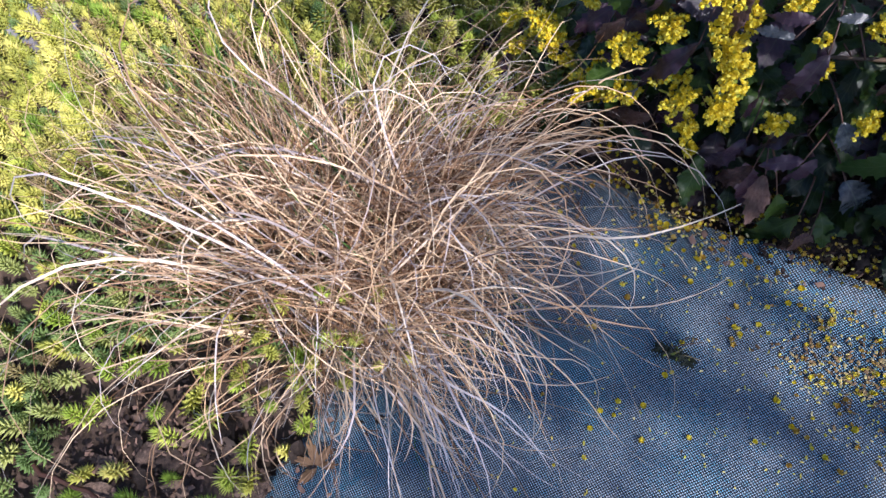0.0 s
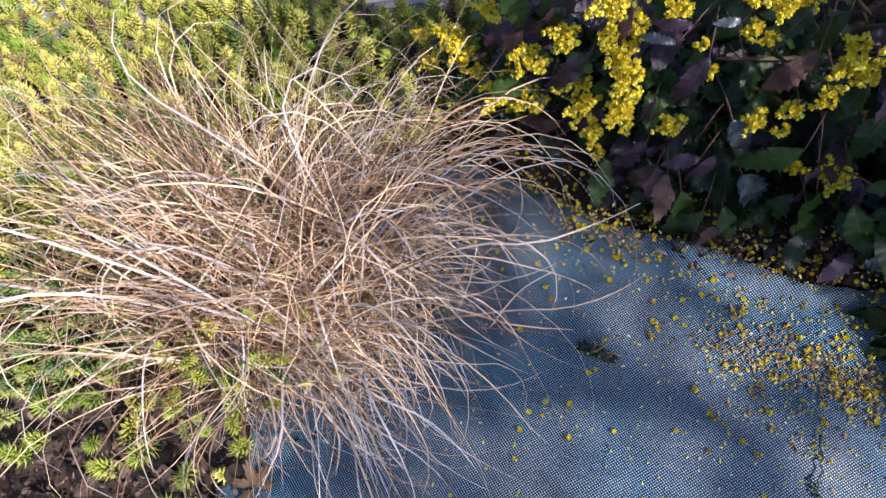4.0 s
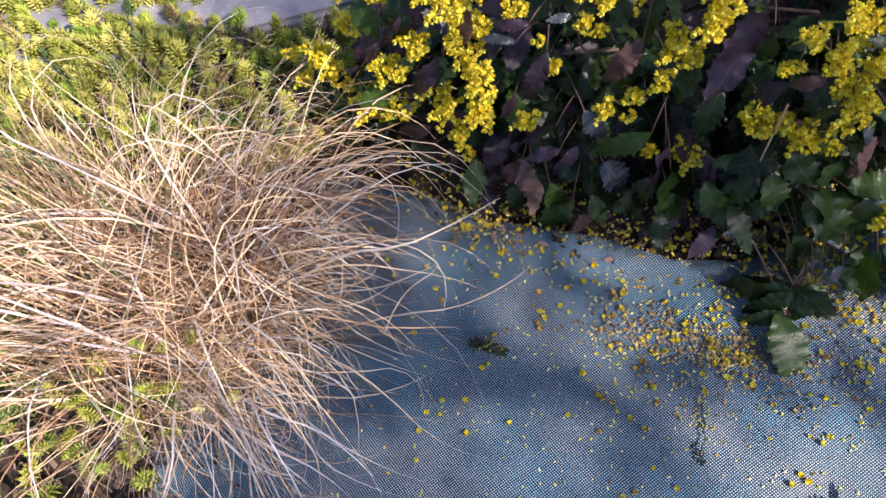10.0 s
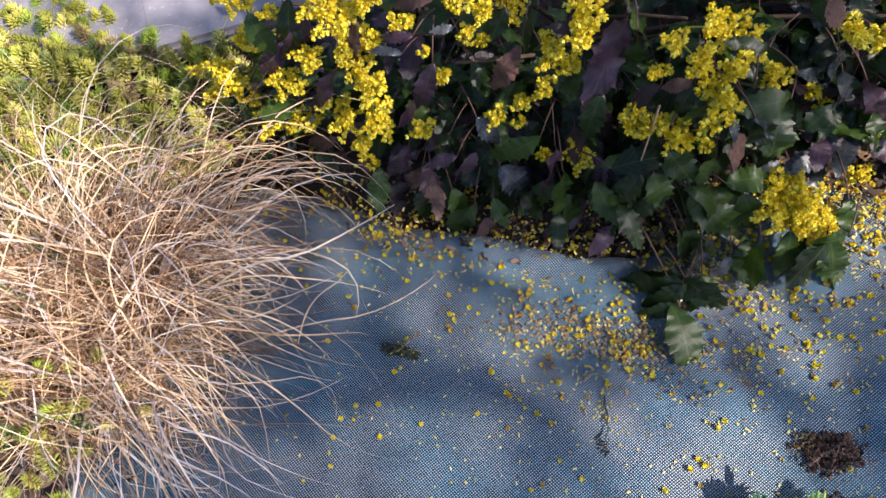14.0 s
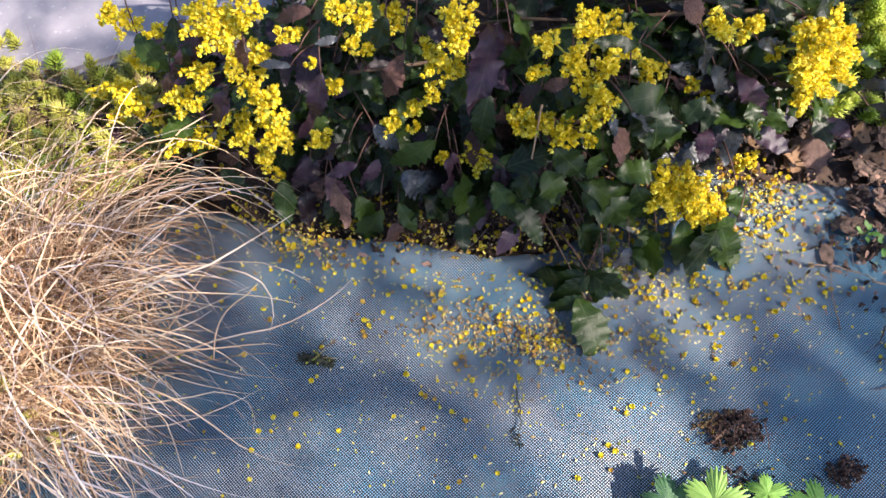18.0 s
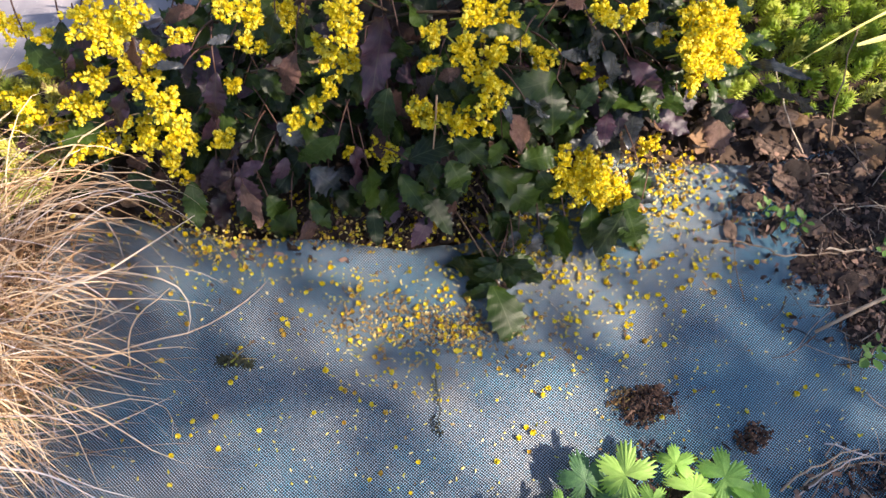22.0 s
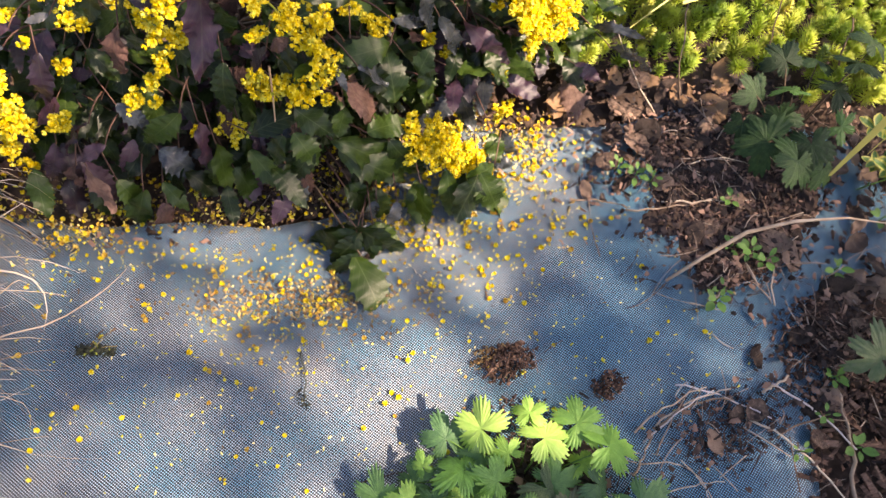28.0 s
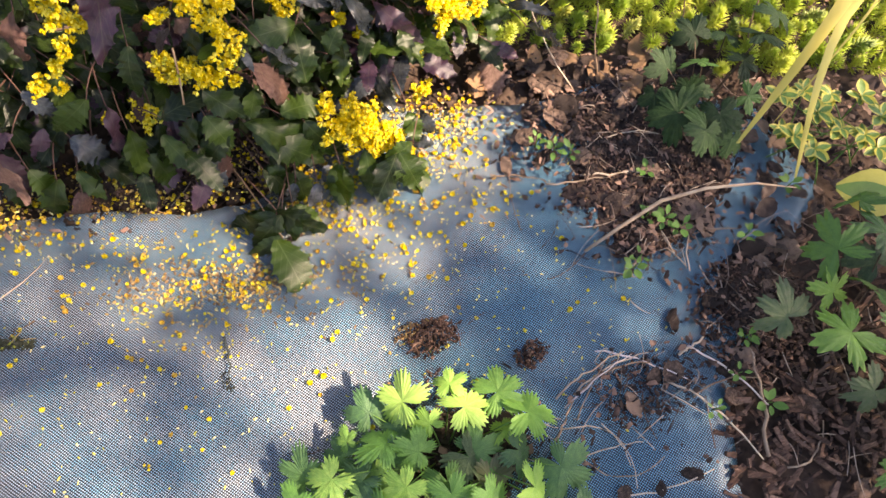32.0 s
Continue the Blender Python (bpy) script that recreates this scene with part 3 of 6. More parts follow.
def build_tuft():
    tuft = thing("grass_tuft", "arching tuft of dry straw-coloured ornamental grass growing at the sheet's edge", "ornamental grass", (-0.4, 0.3, 0))
    r2 = random.Random(11)

    def one(kind):
        ang = r2.uniform(0, 2 * math.pi)
        rr = 0.11 * math.sqrt(r2.random())
        root = Vector((rr * 1.15 * math.cos(ang), rr * math.sin(ang), 0.004))
        az = ang + r2.gauss(0, 0.45)
        width = 0.00034 + 0.0007 * r2.random() ** 2
        if kind in ("arch", "fine"):
            side = r2.random()
            if side < 0.44:
                az = r2.gauss(0.12, 0.6)
            elif side < 0.7:
                az = r2.gauss(3.05, 0.42)
            lean, length, droop, curl = r2.gauss(1.0, 0.25), r2.uniform(0.23, 0.42), r2.gauss(3.5, 1.1), r2.gauss(0, 1.6)
            width *= 1.75 if kind == "arch" else 1.05
        elif kind == "curl":
            az = r2.gauss(-0.2, 0.6)
            lean, length, droop, curl = r2.gauss(0.9, 0.22), r2.uniform(0.22, 0.34), r2.gauss(3.1, 0.7), r2.gauss(0, 3.0)
            width *= 0.75
        elif kind == "loop":
            az = r2.gauss(0.75, 0.4) if r2.random() < 0.75 else r2.gauss(2.7, 0.4)
            root = Vector((r2.gauss(0.06, 0.05), r2.gauss(0.05, 0.04), 0.004))
            lean, length, droop, curl = r2.gauss(1.05, 0.15), r2.uniform(0.3, 0.46), r2.gauss(4.2, 0.7), r2.gauss(-0.4, 0.9)
            width *= 1.1
        elif kind == "front":
            az = r2.gauss(-1.1, 0.3)
            root = Vector((r2.gauss(0.06, 0.045), r2.gauss(-0.06, 0.03), 0.004))
            lean, length, droop, curl = r2.gauss(0.7, 0.2), r2.uniform(0.18, 0.32), r2.gauss(2.4, 0.6), r2.gauss(0, 0.7)
            width *= 1.5
        elif kind == "short":
            root = Vector((r2.gauss(0.075, 0.06), r2.gauss(0.02, 0.055), 0.004))
            az = r2.uniform(0, 6.3)
            lean, length, droop, curl = r2.gauss(0.95, 0.35), r2.uniform(0.09, 0.21), r2.gauss(2.6, 0.9), r2.gauss(0, 2.2)
            width *= 0.85
        elif kind == "up":
            root = Vector((r2.gauss(-0.06, 0.07), r2.gauss(0.05, 0.05), 0.004))
            az = r2.gauss(2.1, 0.5)
            lean, length, droop, curl = r2.gauss(0.95, 0.22), r2.uniform(0.2, 0.36), r2.gauss(0.7, 0.4), r2.gauss(0, 0.4)
            width *= 0.85
        else:
            az = r2.uniform(0, 6.3)
            lean, length, droop, curl = r2.gauss(0.4, 0.3), r2.uniform(0.07, 0.16), r2.gauss(0.8, 0.8), r2.gauss(0, 2.4)
        if kind != "front":
            length *= (1 - 0.5 * max(0, -math.sin(az))) * (1 - 0.2 * max(0, math.sin(az))) * (1 + 0.18 * max(0, -math.cos(az)))
        pts = grass_path(root, az, lean, length, droop, curl, r2)
        face = Vector((r2.gauss(0, 0.5), r2.gauss(0, 0.5), 1)).normalized()
        return blade(pts, width, face)
    for kind, count in (("arch", 200), ("loop", 80), ("front", 34)):
        for k in range(count):
            vs, fs = one(kind)
            part("blade", mesh_of("blade", vs, fs, r2.choices((M_STRAW_ONE, M_STRAW_PALE), (1, 2) if kind == "front" else (3, 2))[0]), tuft)
    for k in range(70):
        vs, fs = one("curl")
        part("curled_blade", mesh_of("curled_blade", vs, fs, M_STRAW_PALE), tuft, label="thin bleached curling blade")
    for name, kinds, mat_ in (("loose_grass", ["fine"] * 660 + ["loop"] * 150 + ["curl"] * 60 + ["front"] * 22, M_STRAW), ("inner_grass", ["up"] * 260, M_STRAW), ("core_grass", ["short"] * 1000, M_STRAW_GOLD), ("thatch", ["thatch"] * 420, M_THATCH), ("green_grass", ["short"] * 30 + ["up"] * 45, M_STRAWG)):
        pl = Pile()
        for kd in kinds:
            pl.add(*one(kd))
        part(name, pl.mesh(name, mat_), tuft, kind="stuff")


build_tuft()


# ---- stonecrop ----
def sedum_meshes(material, count=4, needle=0.013, seed=1, rise=0.15, nl=62, w=0.0017):
    out = []
    for c in range(count):
        r2 = random.Random(seed * 50 + c)
        pl = Pile()
        h = r2.uniform(0.03, 0.045)
        bend = Vector((r2.uniform(-0.3, 0.3), r2.uniform(-0.3, 0.3), 1)).normalized()
        pl.add(*tube([(0, 0, 0), bend * h * 0.5, bend * h], 0.0012, 4, 0.8))
        for k in range(nl):
            s = k / nl
            a = k * 2.4
            up = rise + (1.3 - rise) * s ** 1.3
            d = Vector((math.cos(a) * math.cos(up), math.sin(a) * math.cos(up), math.sin(up)))
            L = needle * (0.75 + 0.4 * s if s < 0.7 else 1.4 - 0.75 * s) * r2.uniform(0.85, 1.15)
            o = bend * (h * (0.15 + 0.85 * s))
            sx = d.orthogonal().normalized()
            sy = d.cross(sx)
            ring = [o + d * (L * 0.45) + sx * (w * math.cos(q)) + sy * (w * math.sin(q)) for q in (0, 2.09, 4.19)]
            pl.add([o, *ring, o + d * L + Vector((0, 0, 0.1 * L))], [(0, 2, 1), (0, 3, 2), (0, 1, 3), (1, 2, 4), (2, 3, 4), (3, 1, 4)])
        out.append(pl.mesh("shoot", material))
    return out


SHOOTS_Y = sedum_meshes(M_SEDUM, 6, 0.0145, 1, -0.1, 70, 0.0019)
SHOOTS_G = sedum_meshes(M_SEDUM_G, 5, 0.0145, 2, -0.1, 66, 0.0017)
SHOOTS_R = sedum_meshes(M_SEDUM_R, 3, 0.013, 3, -0.05, 66, 0.001)


SHOOTS_F = sedum_meshes(M_SEDUM_F, 5, 0.018, 4, 0.05, 84, 0.0011)


def build_sedum(label, region, count, mix, seed, size=1.0, gap=0.02):
    """A carpet of upright needle-leaved shoots inside region(x, y) -> height or None."""
    r2 = random.Random(seed)
    placed = []
    top = None
    tries = 0
    while len(placed) < count and tries < count * 60:
        tries += 1
        x, y, z = region(r2)
        if any((x - a) ** 2 + (y - b) ** 2 < gap * gap for a, b in placed):
            continue
        if top is None:
            top = thing("stonecrop_carpet", label, "stonecrop", (x, y, -0.02))
            origin = Vector((x, y, -0.02))
        placed.append((x, y))
        me = r2.choice(r2.choices((SHOOTS_Y, SHOOTS_G, SHOOTS_R, SHOOTS_F), mix)[0])
        m = Matrix.Translation(Vector((x, y, z)) - origin) @ Euler((r2.gauss(0, 0.3), r2.gauss(0, 0.3), r2.uniform(0, 6.3))).to_matrix().to_4x4() @ Matrix.Scale(size * r2.uniform(0.75, 1.25), 4)
        part("shoot", me, top, m)
    return top


def back_left(r2):
    while True:
        x, y = r2.uniform(-1.08, -0.1), r2.uniform(0.33, 1.0)
        if y > 0.42 + 0.22 * (x + 0.5) and y < (0.645 if x > -0.3 else 0.645 - 1.2 * (x + 0.3) if x > -0.42 else 0.789 - 0.4 * (x + 0.42)) + 0.03 * r2.random() and not (x > -0.2 and y < 0.5):
            return x, y, -0.012 + 0.025 * noise.noise((x * 7, y * 7, 4.0)) + 0.03 * min(1, max(0, (0.75 - y) * 4))


def far_left(r2):
    x, y = r2.uniform(-1.08, -0.55), r2.uniform(-0.02, 0.44)
    if x > -0.72 and y < 0.19:
        x -= 0.2
    return x, y, -0.015 + 0.02 * noise.noise((x * 7, y * 7, 4.0))


def low_left(r2):
    while True:
        x, y = r2.uniform(-0.72, -0.36), r2.uniform(0.03, 0.24)
        if membrane_edge(x, y) < 0.01:
            return x, y, -0.018


def in_tuft(r2):
    return r2.gauss(-0.42, 0.055), r2.gauss(0.205, 0.03), 0.025 + 0.05 * r2.random()


def back_right(r2):
    while True:
        x, y = r2.uniform(0.5, 1.15), r2.uniform(0.1, 0.6)
        if y > 0.335 - 0.45 * (x - 0.62) + (0.05 * r2.random() if x < 0.85 else -0.04) and not (x < 0.62 and y > 0.6):
            return x, y, -0.018 + 0.02 * noise.noise((x * 7, y * 7, 4.0))


build_sedum("dense yellow-green needle-leaved stonecrop carpet in sun", back_left, 1350, (7, 1.0, 1.0, 0.8), 5, 0.92, 0.0135)
build_sedum("fresh green stonecrop beside the dry grass", far_left, 360, (1, 5, 0.6, 1), 6, 0.9, 0.0175)
build_sedum("sparse bright green stonecrop among dead leaves", low_left, 34, (3, 3, 0, 6), 8, 0.9, 0.02)
build_sedum("yellow-green stonecrop sprigs growing through the dry grass", in_tuft, 30, (3, 1, 0, 2), 9, 0.7, 0.014)
build_sedum("yellow-green stonecrop spreading behind leaf litter", back_right, 640, (0.7, 0.4, 0.2, 8), 10, 0.88, 0.0168)


# ---- flowering shrub ----
def leaflet(seed, material, teeth=6, curl=0.15, fold=0.3):
    """One stiff spiny-edged leaflet along y, one unit long and one wide."""
    r2 = random.Random(seed)
    vs, fs = [], []
    per = 4
    rows = teeth * per
    wob = [r2.uniform(-1, 1) for _ in range(6)]
    for i in range(rows + 1):
        s = i / rows
        h = 0.46 * (((s + 0.01) / 0.4) ** 0.55 if s < 0.39 else (1 - ((s - 0.39) / 0.61) ** 1.7) ** 0.8)
        q = i % per
        tooth = (0.93, 0.95, 0.98, 1.19)[q] if s < 0.96 else 1.0
        if i == rows:
            h = 0.004
        mid = -curl * s * s + 0.03 * math.sin(s * 5 + wob[0])
        for k in (-1, -0.5, 0, 0.5, 1):
            e = tooth if abs(k) == 1 else 0.95
            x = k * h * e
            wave = (0.05 + 0.03 * wob[4]) * math.sin(s * 12 + k * 1.5 + wob[2] * 3) * abs(k)
            zz = mid + fold * 0.45 * abs(x) - fold * 0.5 * abs(x) * abs(k) + wave + 0.03 * (q == 3) * (abs(k) == 1)
            vs.append((x + 0.1 * wob[3] * s * s, s + (0.02 if q == 3 and abs(k) == 1 else 0), zz))
    for i in range(rows):
        for k in range(4):
            a = i * 5 + k
            fs.append((a, a + 1, a + 6, a + 5))
    return mesh_of("leaflet", vs, fs, material)


LEAFLETS = {k: [leaflet(n + 10 * j, m, 6 + n % 3, cu * (0.3 + 0.5 * n), fo * (0.6 + 0.35 * (n % 3))) for n in range(6)] for j, (k, m, cu, fo) in enumerate((("green", M_LEAF, 0.12, 0.35), ("purple", M_LEAFP, 0.1, 0.3), ("brown", M_LEAFB, 0.22, 0.9), ("grey", M_LEAFG, 0.14, 0.4)))}


def flower_ball(r2, pl, o, r, slot=0, ax=None):
    """A small cupped flower: six rounded petals round a centre."""
    ax = ax or Vector((r2.gauss(0, 0.6), r2.gauss(0, 0.6), 1)).normalized()
    a = ax.orthogonal().normalized()
    b = ax.cross(a)
    ph = r2.uniform(0, 6.3)
    for k in range(6):
        w = ph + k * math.pi / 3
        d = a * math.cos(w) + b * math.sin(w)
        t = ax.cross(d)
        up = 0.85 if k % 2 else 0.5
        p0 = o - ax * (r * 0.5)
        p1 = o + d * (r * 0.85) - ax * (r * 0.15)
        p2 = o + d * (r * (0.8 if k % 2 else 1.05)) + ax * (r * up)
        pl.add([p0, p1 - t * (r * 0.5), p1 + t * (r * 0.5), p2 - t * (r * 0.25), p2 + t * (r * 0.25), o + d * r * 1.02 + ax * (r * 0.2)],
               [(0, 1, 5), (0, 5, 2), (1, 3, 5), (3, 4, 5), (4, 2, 5)], slot=slot)
    pl.add([o + ax * (r * 0.55), o + a * (r * 0.45), o + b * (r * 0.45), o - a * (r * 0.45), o - b * (r * 0.45)], [(0, 1, 2), (0, 2, 3), (0, 3, 4), (0, 4, 1)], slot=slot)


def head_mesh(seed, radius):
    """A loose bunch of short flower spikes at true size: round flowers below, green buds at the tips."""
    r2 = random.Random(seed)
    pl = Pile()
    pl.add(*tube([(0, 0.2 * radius, -radius * 1.3), (0, 0, -radius * 0.3), (0, 0, radius * 0.3)], 0.0011, 5, 0.6), slot=1)
    placed = []
    gap = 0.0043
    for k in range(3 if radius < 0.008 else 5 if radius < 0.014 else 7 if radius < 0.02 else 9):
        d = Vector((r2.gauss(0, 0.9), r2.gauss(0, 0.9), r2.gauss(0.35, 0.6))).normalized()
        bend = Vector((r2.gauss(0, 0.2), r2.gauss(0, 0.2), -0.15))
        reach = radius * r2.uniform(0.75, 1.3)
        tip = (d + bend).normalized() * reach
        pl.add(*tube([(0, 0, 0), d * (reach * 0.5), tip], 0.0005, 4, 0.7), slot=1)
        n = int(reach / 0.0007)
        for j in range(n):
            s = 0.25 + 0.75 * j / n
            o = (d * s * (1 - s) + tip / reach * s * s) * reach if s < 1 else tip
            off = Vector((r2.gauss(0, 1), r2.gauss(0, 1), r2.gauss(0, 1))).normalized()
            o = o + off * (0.0042 * (1.25 - 0.75 * s) + 0.08 * radius * (1 - s))
            if any((o - q).length < gap for q in placed):
                continue
            placed.append(o)
            bud = s > 0.86 and r2.random() < 0.45
            flower_ball(r2, pl, o, r2.uniform(0.0016, 0.0022) if bud else r2.uniform(0.0026, 0.0036), 1 if bud else 0, (off + d * 0.4).normalized())
    return pl.mesh("flower_head", [M_FLOWER, M_BUD])


HEAD_SIZES = (0.007, 0.011, 0.015, 0.019, 0.024)
HEADS = {r: [head_mesh(100 + 10 * i + k, r) for k in range(4)] for i, r in enumerate(HEAD_SIZES)}

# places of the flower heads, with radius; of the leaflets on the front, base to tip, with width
HEADS_A = [(-0.037, 0.483, 0.258, 0.023), (-0.027, 0.471, 0.245, 0.023), (0.002, 0.463, 0.264, 0.017), (-0.032, 0.459, 0.211, 0.012), (-0.068, 0.471, 0.191, 0.016), (-0.023, 0.446, 0.194, 0.018), (-0.017, 0.435, 0.177, 0.015), (-0.103, 0.482, 0.149, 0.019), (-0.127, 0.488, 0.098, 0.026), (-0.101, 0.465, 0.101, 0.015), (-0.056, 0.439, 0.132, 0.02), (-0.071, 0.46, 0.136, 0.011), (-0.019, 0.422, 0.137, 0.021), (-0.019, 0.429, 0.158, 0.011), (-0.043, 0.422, 0.106, 0.013), (0.026, 0.399, 0.145, 0.013), (-0.009, 0.465, 0.21, 0.015), (0.024, 0.464, 0.224, 0.012), (0.038, 0.427, 0.222, 0.005), (0.076, 0.445, 0.256, 0.013), (0.096, 0.437, 0.253, 0.013), (0.079, 0.432, 0.225, 0.009)]
HEADS_B = [(0.091, 0.426, 0.219, 0.006), (0.052, 0.432, 0.178, 0.008), (-0.039, 0.409, 0.082, 0.007), (0.171, 0.39, 0.276, 0.018), (0.17, 0.386, 0.256, 0.014), (0.147, 0.4, 0.232, 0.014), (0.146, 0.398, 0.211, 0.009), (0.166, 0.395, 0.209, 0.013), (0.142, 0.387, 0.188, 0.01), (0.12, 0.396, 0.164, 0.011), (0.098, 0.396, 0.147, 0.012), (0.115, 0.381, 0.148, 0.006), (0.28, 0.379, 0.24, 0.017), (0.239, 0.365, 0.25, 0.012), (0.26, 0.353, 0.236, 0.016), (0.29, 0.341, 0.233, 0.014), (0.266, 0.343, 0.225, 0.009), (0.278, 0.326, 0.208, 0.018), (0.274, 0.335, 0.218, 0.01), (0.317, 0.364, 0.211, 0.013), (0.341, 0.35, 0.187, 0.016), (0.231, 0.36, 0.218, 0.009)]
HEADS_C = [(0.306, 0.378, 0.23, 0.017), (0.214, 0.353, 0.178, 0.011), (0.215, 0.343, 0.163, 0.015), (0.231, 0.337, 0.172, 0.013), (0.249, 0.323, 0.172, 0.015), (0.267, 0.315, 0.183, 0.01), (0.278, 0.316, 0.195, 0.01), (0.253, 0.317, 0.164, 0.008), (0.271, 0.305, 0.162, 0.006), (0.172, 0.358, 0.1, 0.016), (0.137, 0.364, 0.1, 0.007), (0.399, 0.355, 0.221, 0.015), (0.434, 0.358, 0.207, 0.013), (0.527, 0.366, 0.158, 0.023), (0.56, 0.363, 0.112, 0.023), (0.528, 0.354, 0.121, 0.018), (0.557, 0.35, 0.086, 0.013), (0.472, 0.348, 0.161, 0.008), (0.347, 0.285, 0.104, 0.015), (0.367, 0.273, 0.082, 0.022), (0.391, 0.262, 0.06, 0.022), (0.41, 0.252, 0.035, 0.015)]
HEADS_D = [(0.347, 0.268, 0.075, 0.014), (0.388, 0.25, 0.042, 0.012), (0.467, 0.298, 0.043, 0.012), (0.394, 0.353, 0.141, 0.008), (0.417, 0.345, 0.116, 0.007), (0.472, 0.326, 0.082, 0.009), (-0.144, 0.548, 0.22, 0.012), (-0.128, 0.533, 0.219, 0.016), (-0.138, 0.524, 0.171, 0.013), (-0.096, 0.508, 0.223, 0.01), (-0.216, 0.565, 0.097, 0.01), (-0.182, 0.543, 0.114, 0.017), (-0.173, 0.529, 0.102, 0.018), (-0.209, 0.548, 0.073, 0.012), (-0.158, 0.512, 0.093, 0.01)]
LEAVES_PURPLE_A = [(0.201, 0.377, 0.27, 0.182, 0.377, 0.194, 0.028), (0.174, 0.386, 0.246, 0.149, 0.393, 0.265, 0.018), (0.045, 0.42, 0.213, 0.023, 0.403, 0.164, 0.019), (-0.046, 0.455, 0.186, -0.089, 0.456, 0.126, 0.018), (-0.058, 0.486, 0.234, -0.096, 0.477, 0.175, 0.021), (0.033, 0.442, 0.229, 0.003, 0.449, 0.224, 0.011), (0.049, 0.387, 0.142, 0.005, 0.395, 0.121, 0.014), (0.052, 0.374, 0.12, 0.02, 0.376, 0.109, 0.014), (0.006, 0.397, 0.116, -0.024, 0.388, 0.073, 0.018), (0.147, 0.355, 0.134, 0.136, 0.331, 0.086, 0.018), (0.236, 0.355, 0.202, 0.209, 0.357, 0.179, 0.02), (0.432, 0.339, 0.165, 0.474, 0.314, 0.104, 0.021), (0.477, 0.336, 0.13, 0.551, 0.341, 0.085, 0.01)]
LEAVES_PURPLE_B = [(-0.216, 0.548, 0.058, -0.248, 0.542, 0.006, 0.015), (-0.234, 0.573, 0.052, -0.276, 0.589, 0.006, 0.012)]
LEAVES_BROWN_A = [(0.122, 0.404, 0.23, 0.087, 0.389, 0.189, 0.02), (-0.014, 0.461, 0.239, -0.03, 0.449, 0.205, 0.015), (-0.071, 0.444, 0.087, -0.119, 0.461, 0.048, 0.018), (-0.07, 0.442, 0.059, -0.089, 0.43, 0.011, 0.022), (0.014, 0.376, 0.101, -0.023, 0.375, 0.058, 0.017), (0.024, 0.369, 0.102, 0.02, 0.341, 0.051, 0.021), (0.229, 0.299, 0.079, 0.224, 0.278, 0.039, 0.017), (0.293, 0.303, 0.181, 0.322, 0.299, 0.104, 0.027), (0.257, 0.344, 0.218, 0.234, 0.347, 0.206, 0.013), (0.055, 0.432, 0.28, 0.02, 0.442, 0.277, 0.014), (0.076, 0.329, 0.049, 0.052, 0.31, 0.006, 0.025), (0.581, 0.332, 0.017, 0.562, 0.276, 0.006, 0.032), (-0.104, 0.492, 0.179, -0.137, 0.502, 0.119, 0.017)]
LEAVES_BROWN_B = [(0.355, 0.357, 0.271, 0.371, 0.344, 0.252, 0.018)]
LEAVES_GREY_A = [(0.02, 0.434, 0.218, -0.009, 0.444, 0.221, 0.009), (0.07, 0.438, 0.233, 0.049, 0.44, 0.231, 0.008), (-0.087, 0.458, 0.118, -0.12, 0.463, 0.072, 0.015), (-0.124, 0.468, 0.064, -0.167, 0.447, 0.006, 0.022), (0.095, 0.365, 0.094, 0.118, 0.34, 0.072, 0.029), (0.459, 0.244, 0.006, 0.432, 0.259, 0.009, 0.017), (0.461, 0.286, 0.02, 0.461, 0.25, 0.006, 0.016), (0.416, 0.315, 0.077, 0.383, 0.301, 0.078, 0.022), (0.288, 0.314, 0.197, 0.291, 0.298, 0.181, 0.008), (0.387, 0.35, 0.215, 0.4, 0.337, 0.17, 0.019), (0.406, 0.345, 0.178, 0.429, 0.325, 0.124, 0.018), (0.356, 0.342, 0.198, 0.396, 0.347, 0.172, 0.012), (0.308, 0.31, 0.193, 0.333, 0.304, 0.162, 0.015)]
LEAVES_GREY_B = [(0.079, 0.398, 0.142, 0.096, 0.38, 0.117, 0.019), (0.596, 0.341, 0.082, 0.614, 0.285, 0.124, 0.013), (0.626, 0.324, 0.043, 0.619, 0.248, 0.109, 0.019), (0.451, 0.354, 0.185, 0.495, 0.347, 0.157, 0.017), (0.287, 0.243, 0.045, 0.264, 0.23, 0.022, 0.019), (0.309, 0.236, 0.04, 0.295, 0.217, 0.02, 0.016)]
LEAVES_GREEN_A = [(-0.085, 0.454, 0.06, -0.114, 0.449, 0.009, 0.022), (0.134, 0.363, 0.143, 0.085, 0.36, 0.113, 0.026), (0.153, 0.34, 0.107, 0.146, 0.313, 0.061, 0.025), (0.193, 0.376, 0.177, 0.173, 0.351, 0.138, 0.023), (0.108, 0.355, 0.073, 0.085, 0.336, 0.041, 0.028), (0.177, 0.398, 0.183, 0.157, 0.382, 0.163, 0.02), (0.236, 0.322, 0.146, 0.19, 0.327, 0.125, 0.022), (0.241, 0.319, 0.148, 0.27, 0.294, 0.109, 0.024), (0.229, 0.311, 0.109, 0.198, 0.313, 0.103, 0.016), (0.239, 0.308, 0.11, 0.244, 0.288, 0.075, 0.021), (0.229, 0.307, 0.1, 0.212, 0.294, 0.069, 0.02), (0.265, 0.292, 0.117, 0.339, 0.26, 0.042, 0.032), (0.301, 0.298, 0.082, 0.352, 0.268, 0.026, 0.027)]
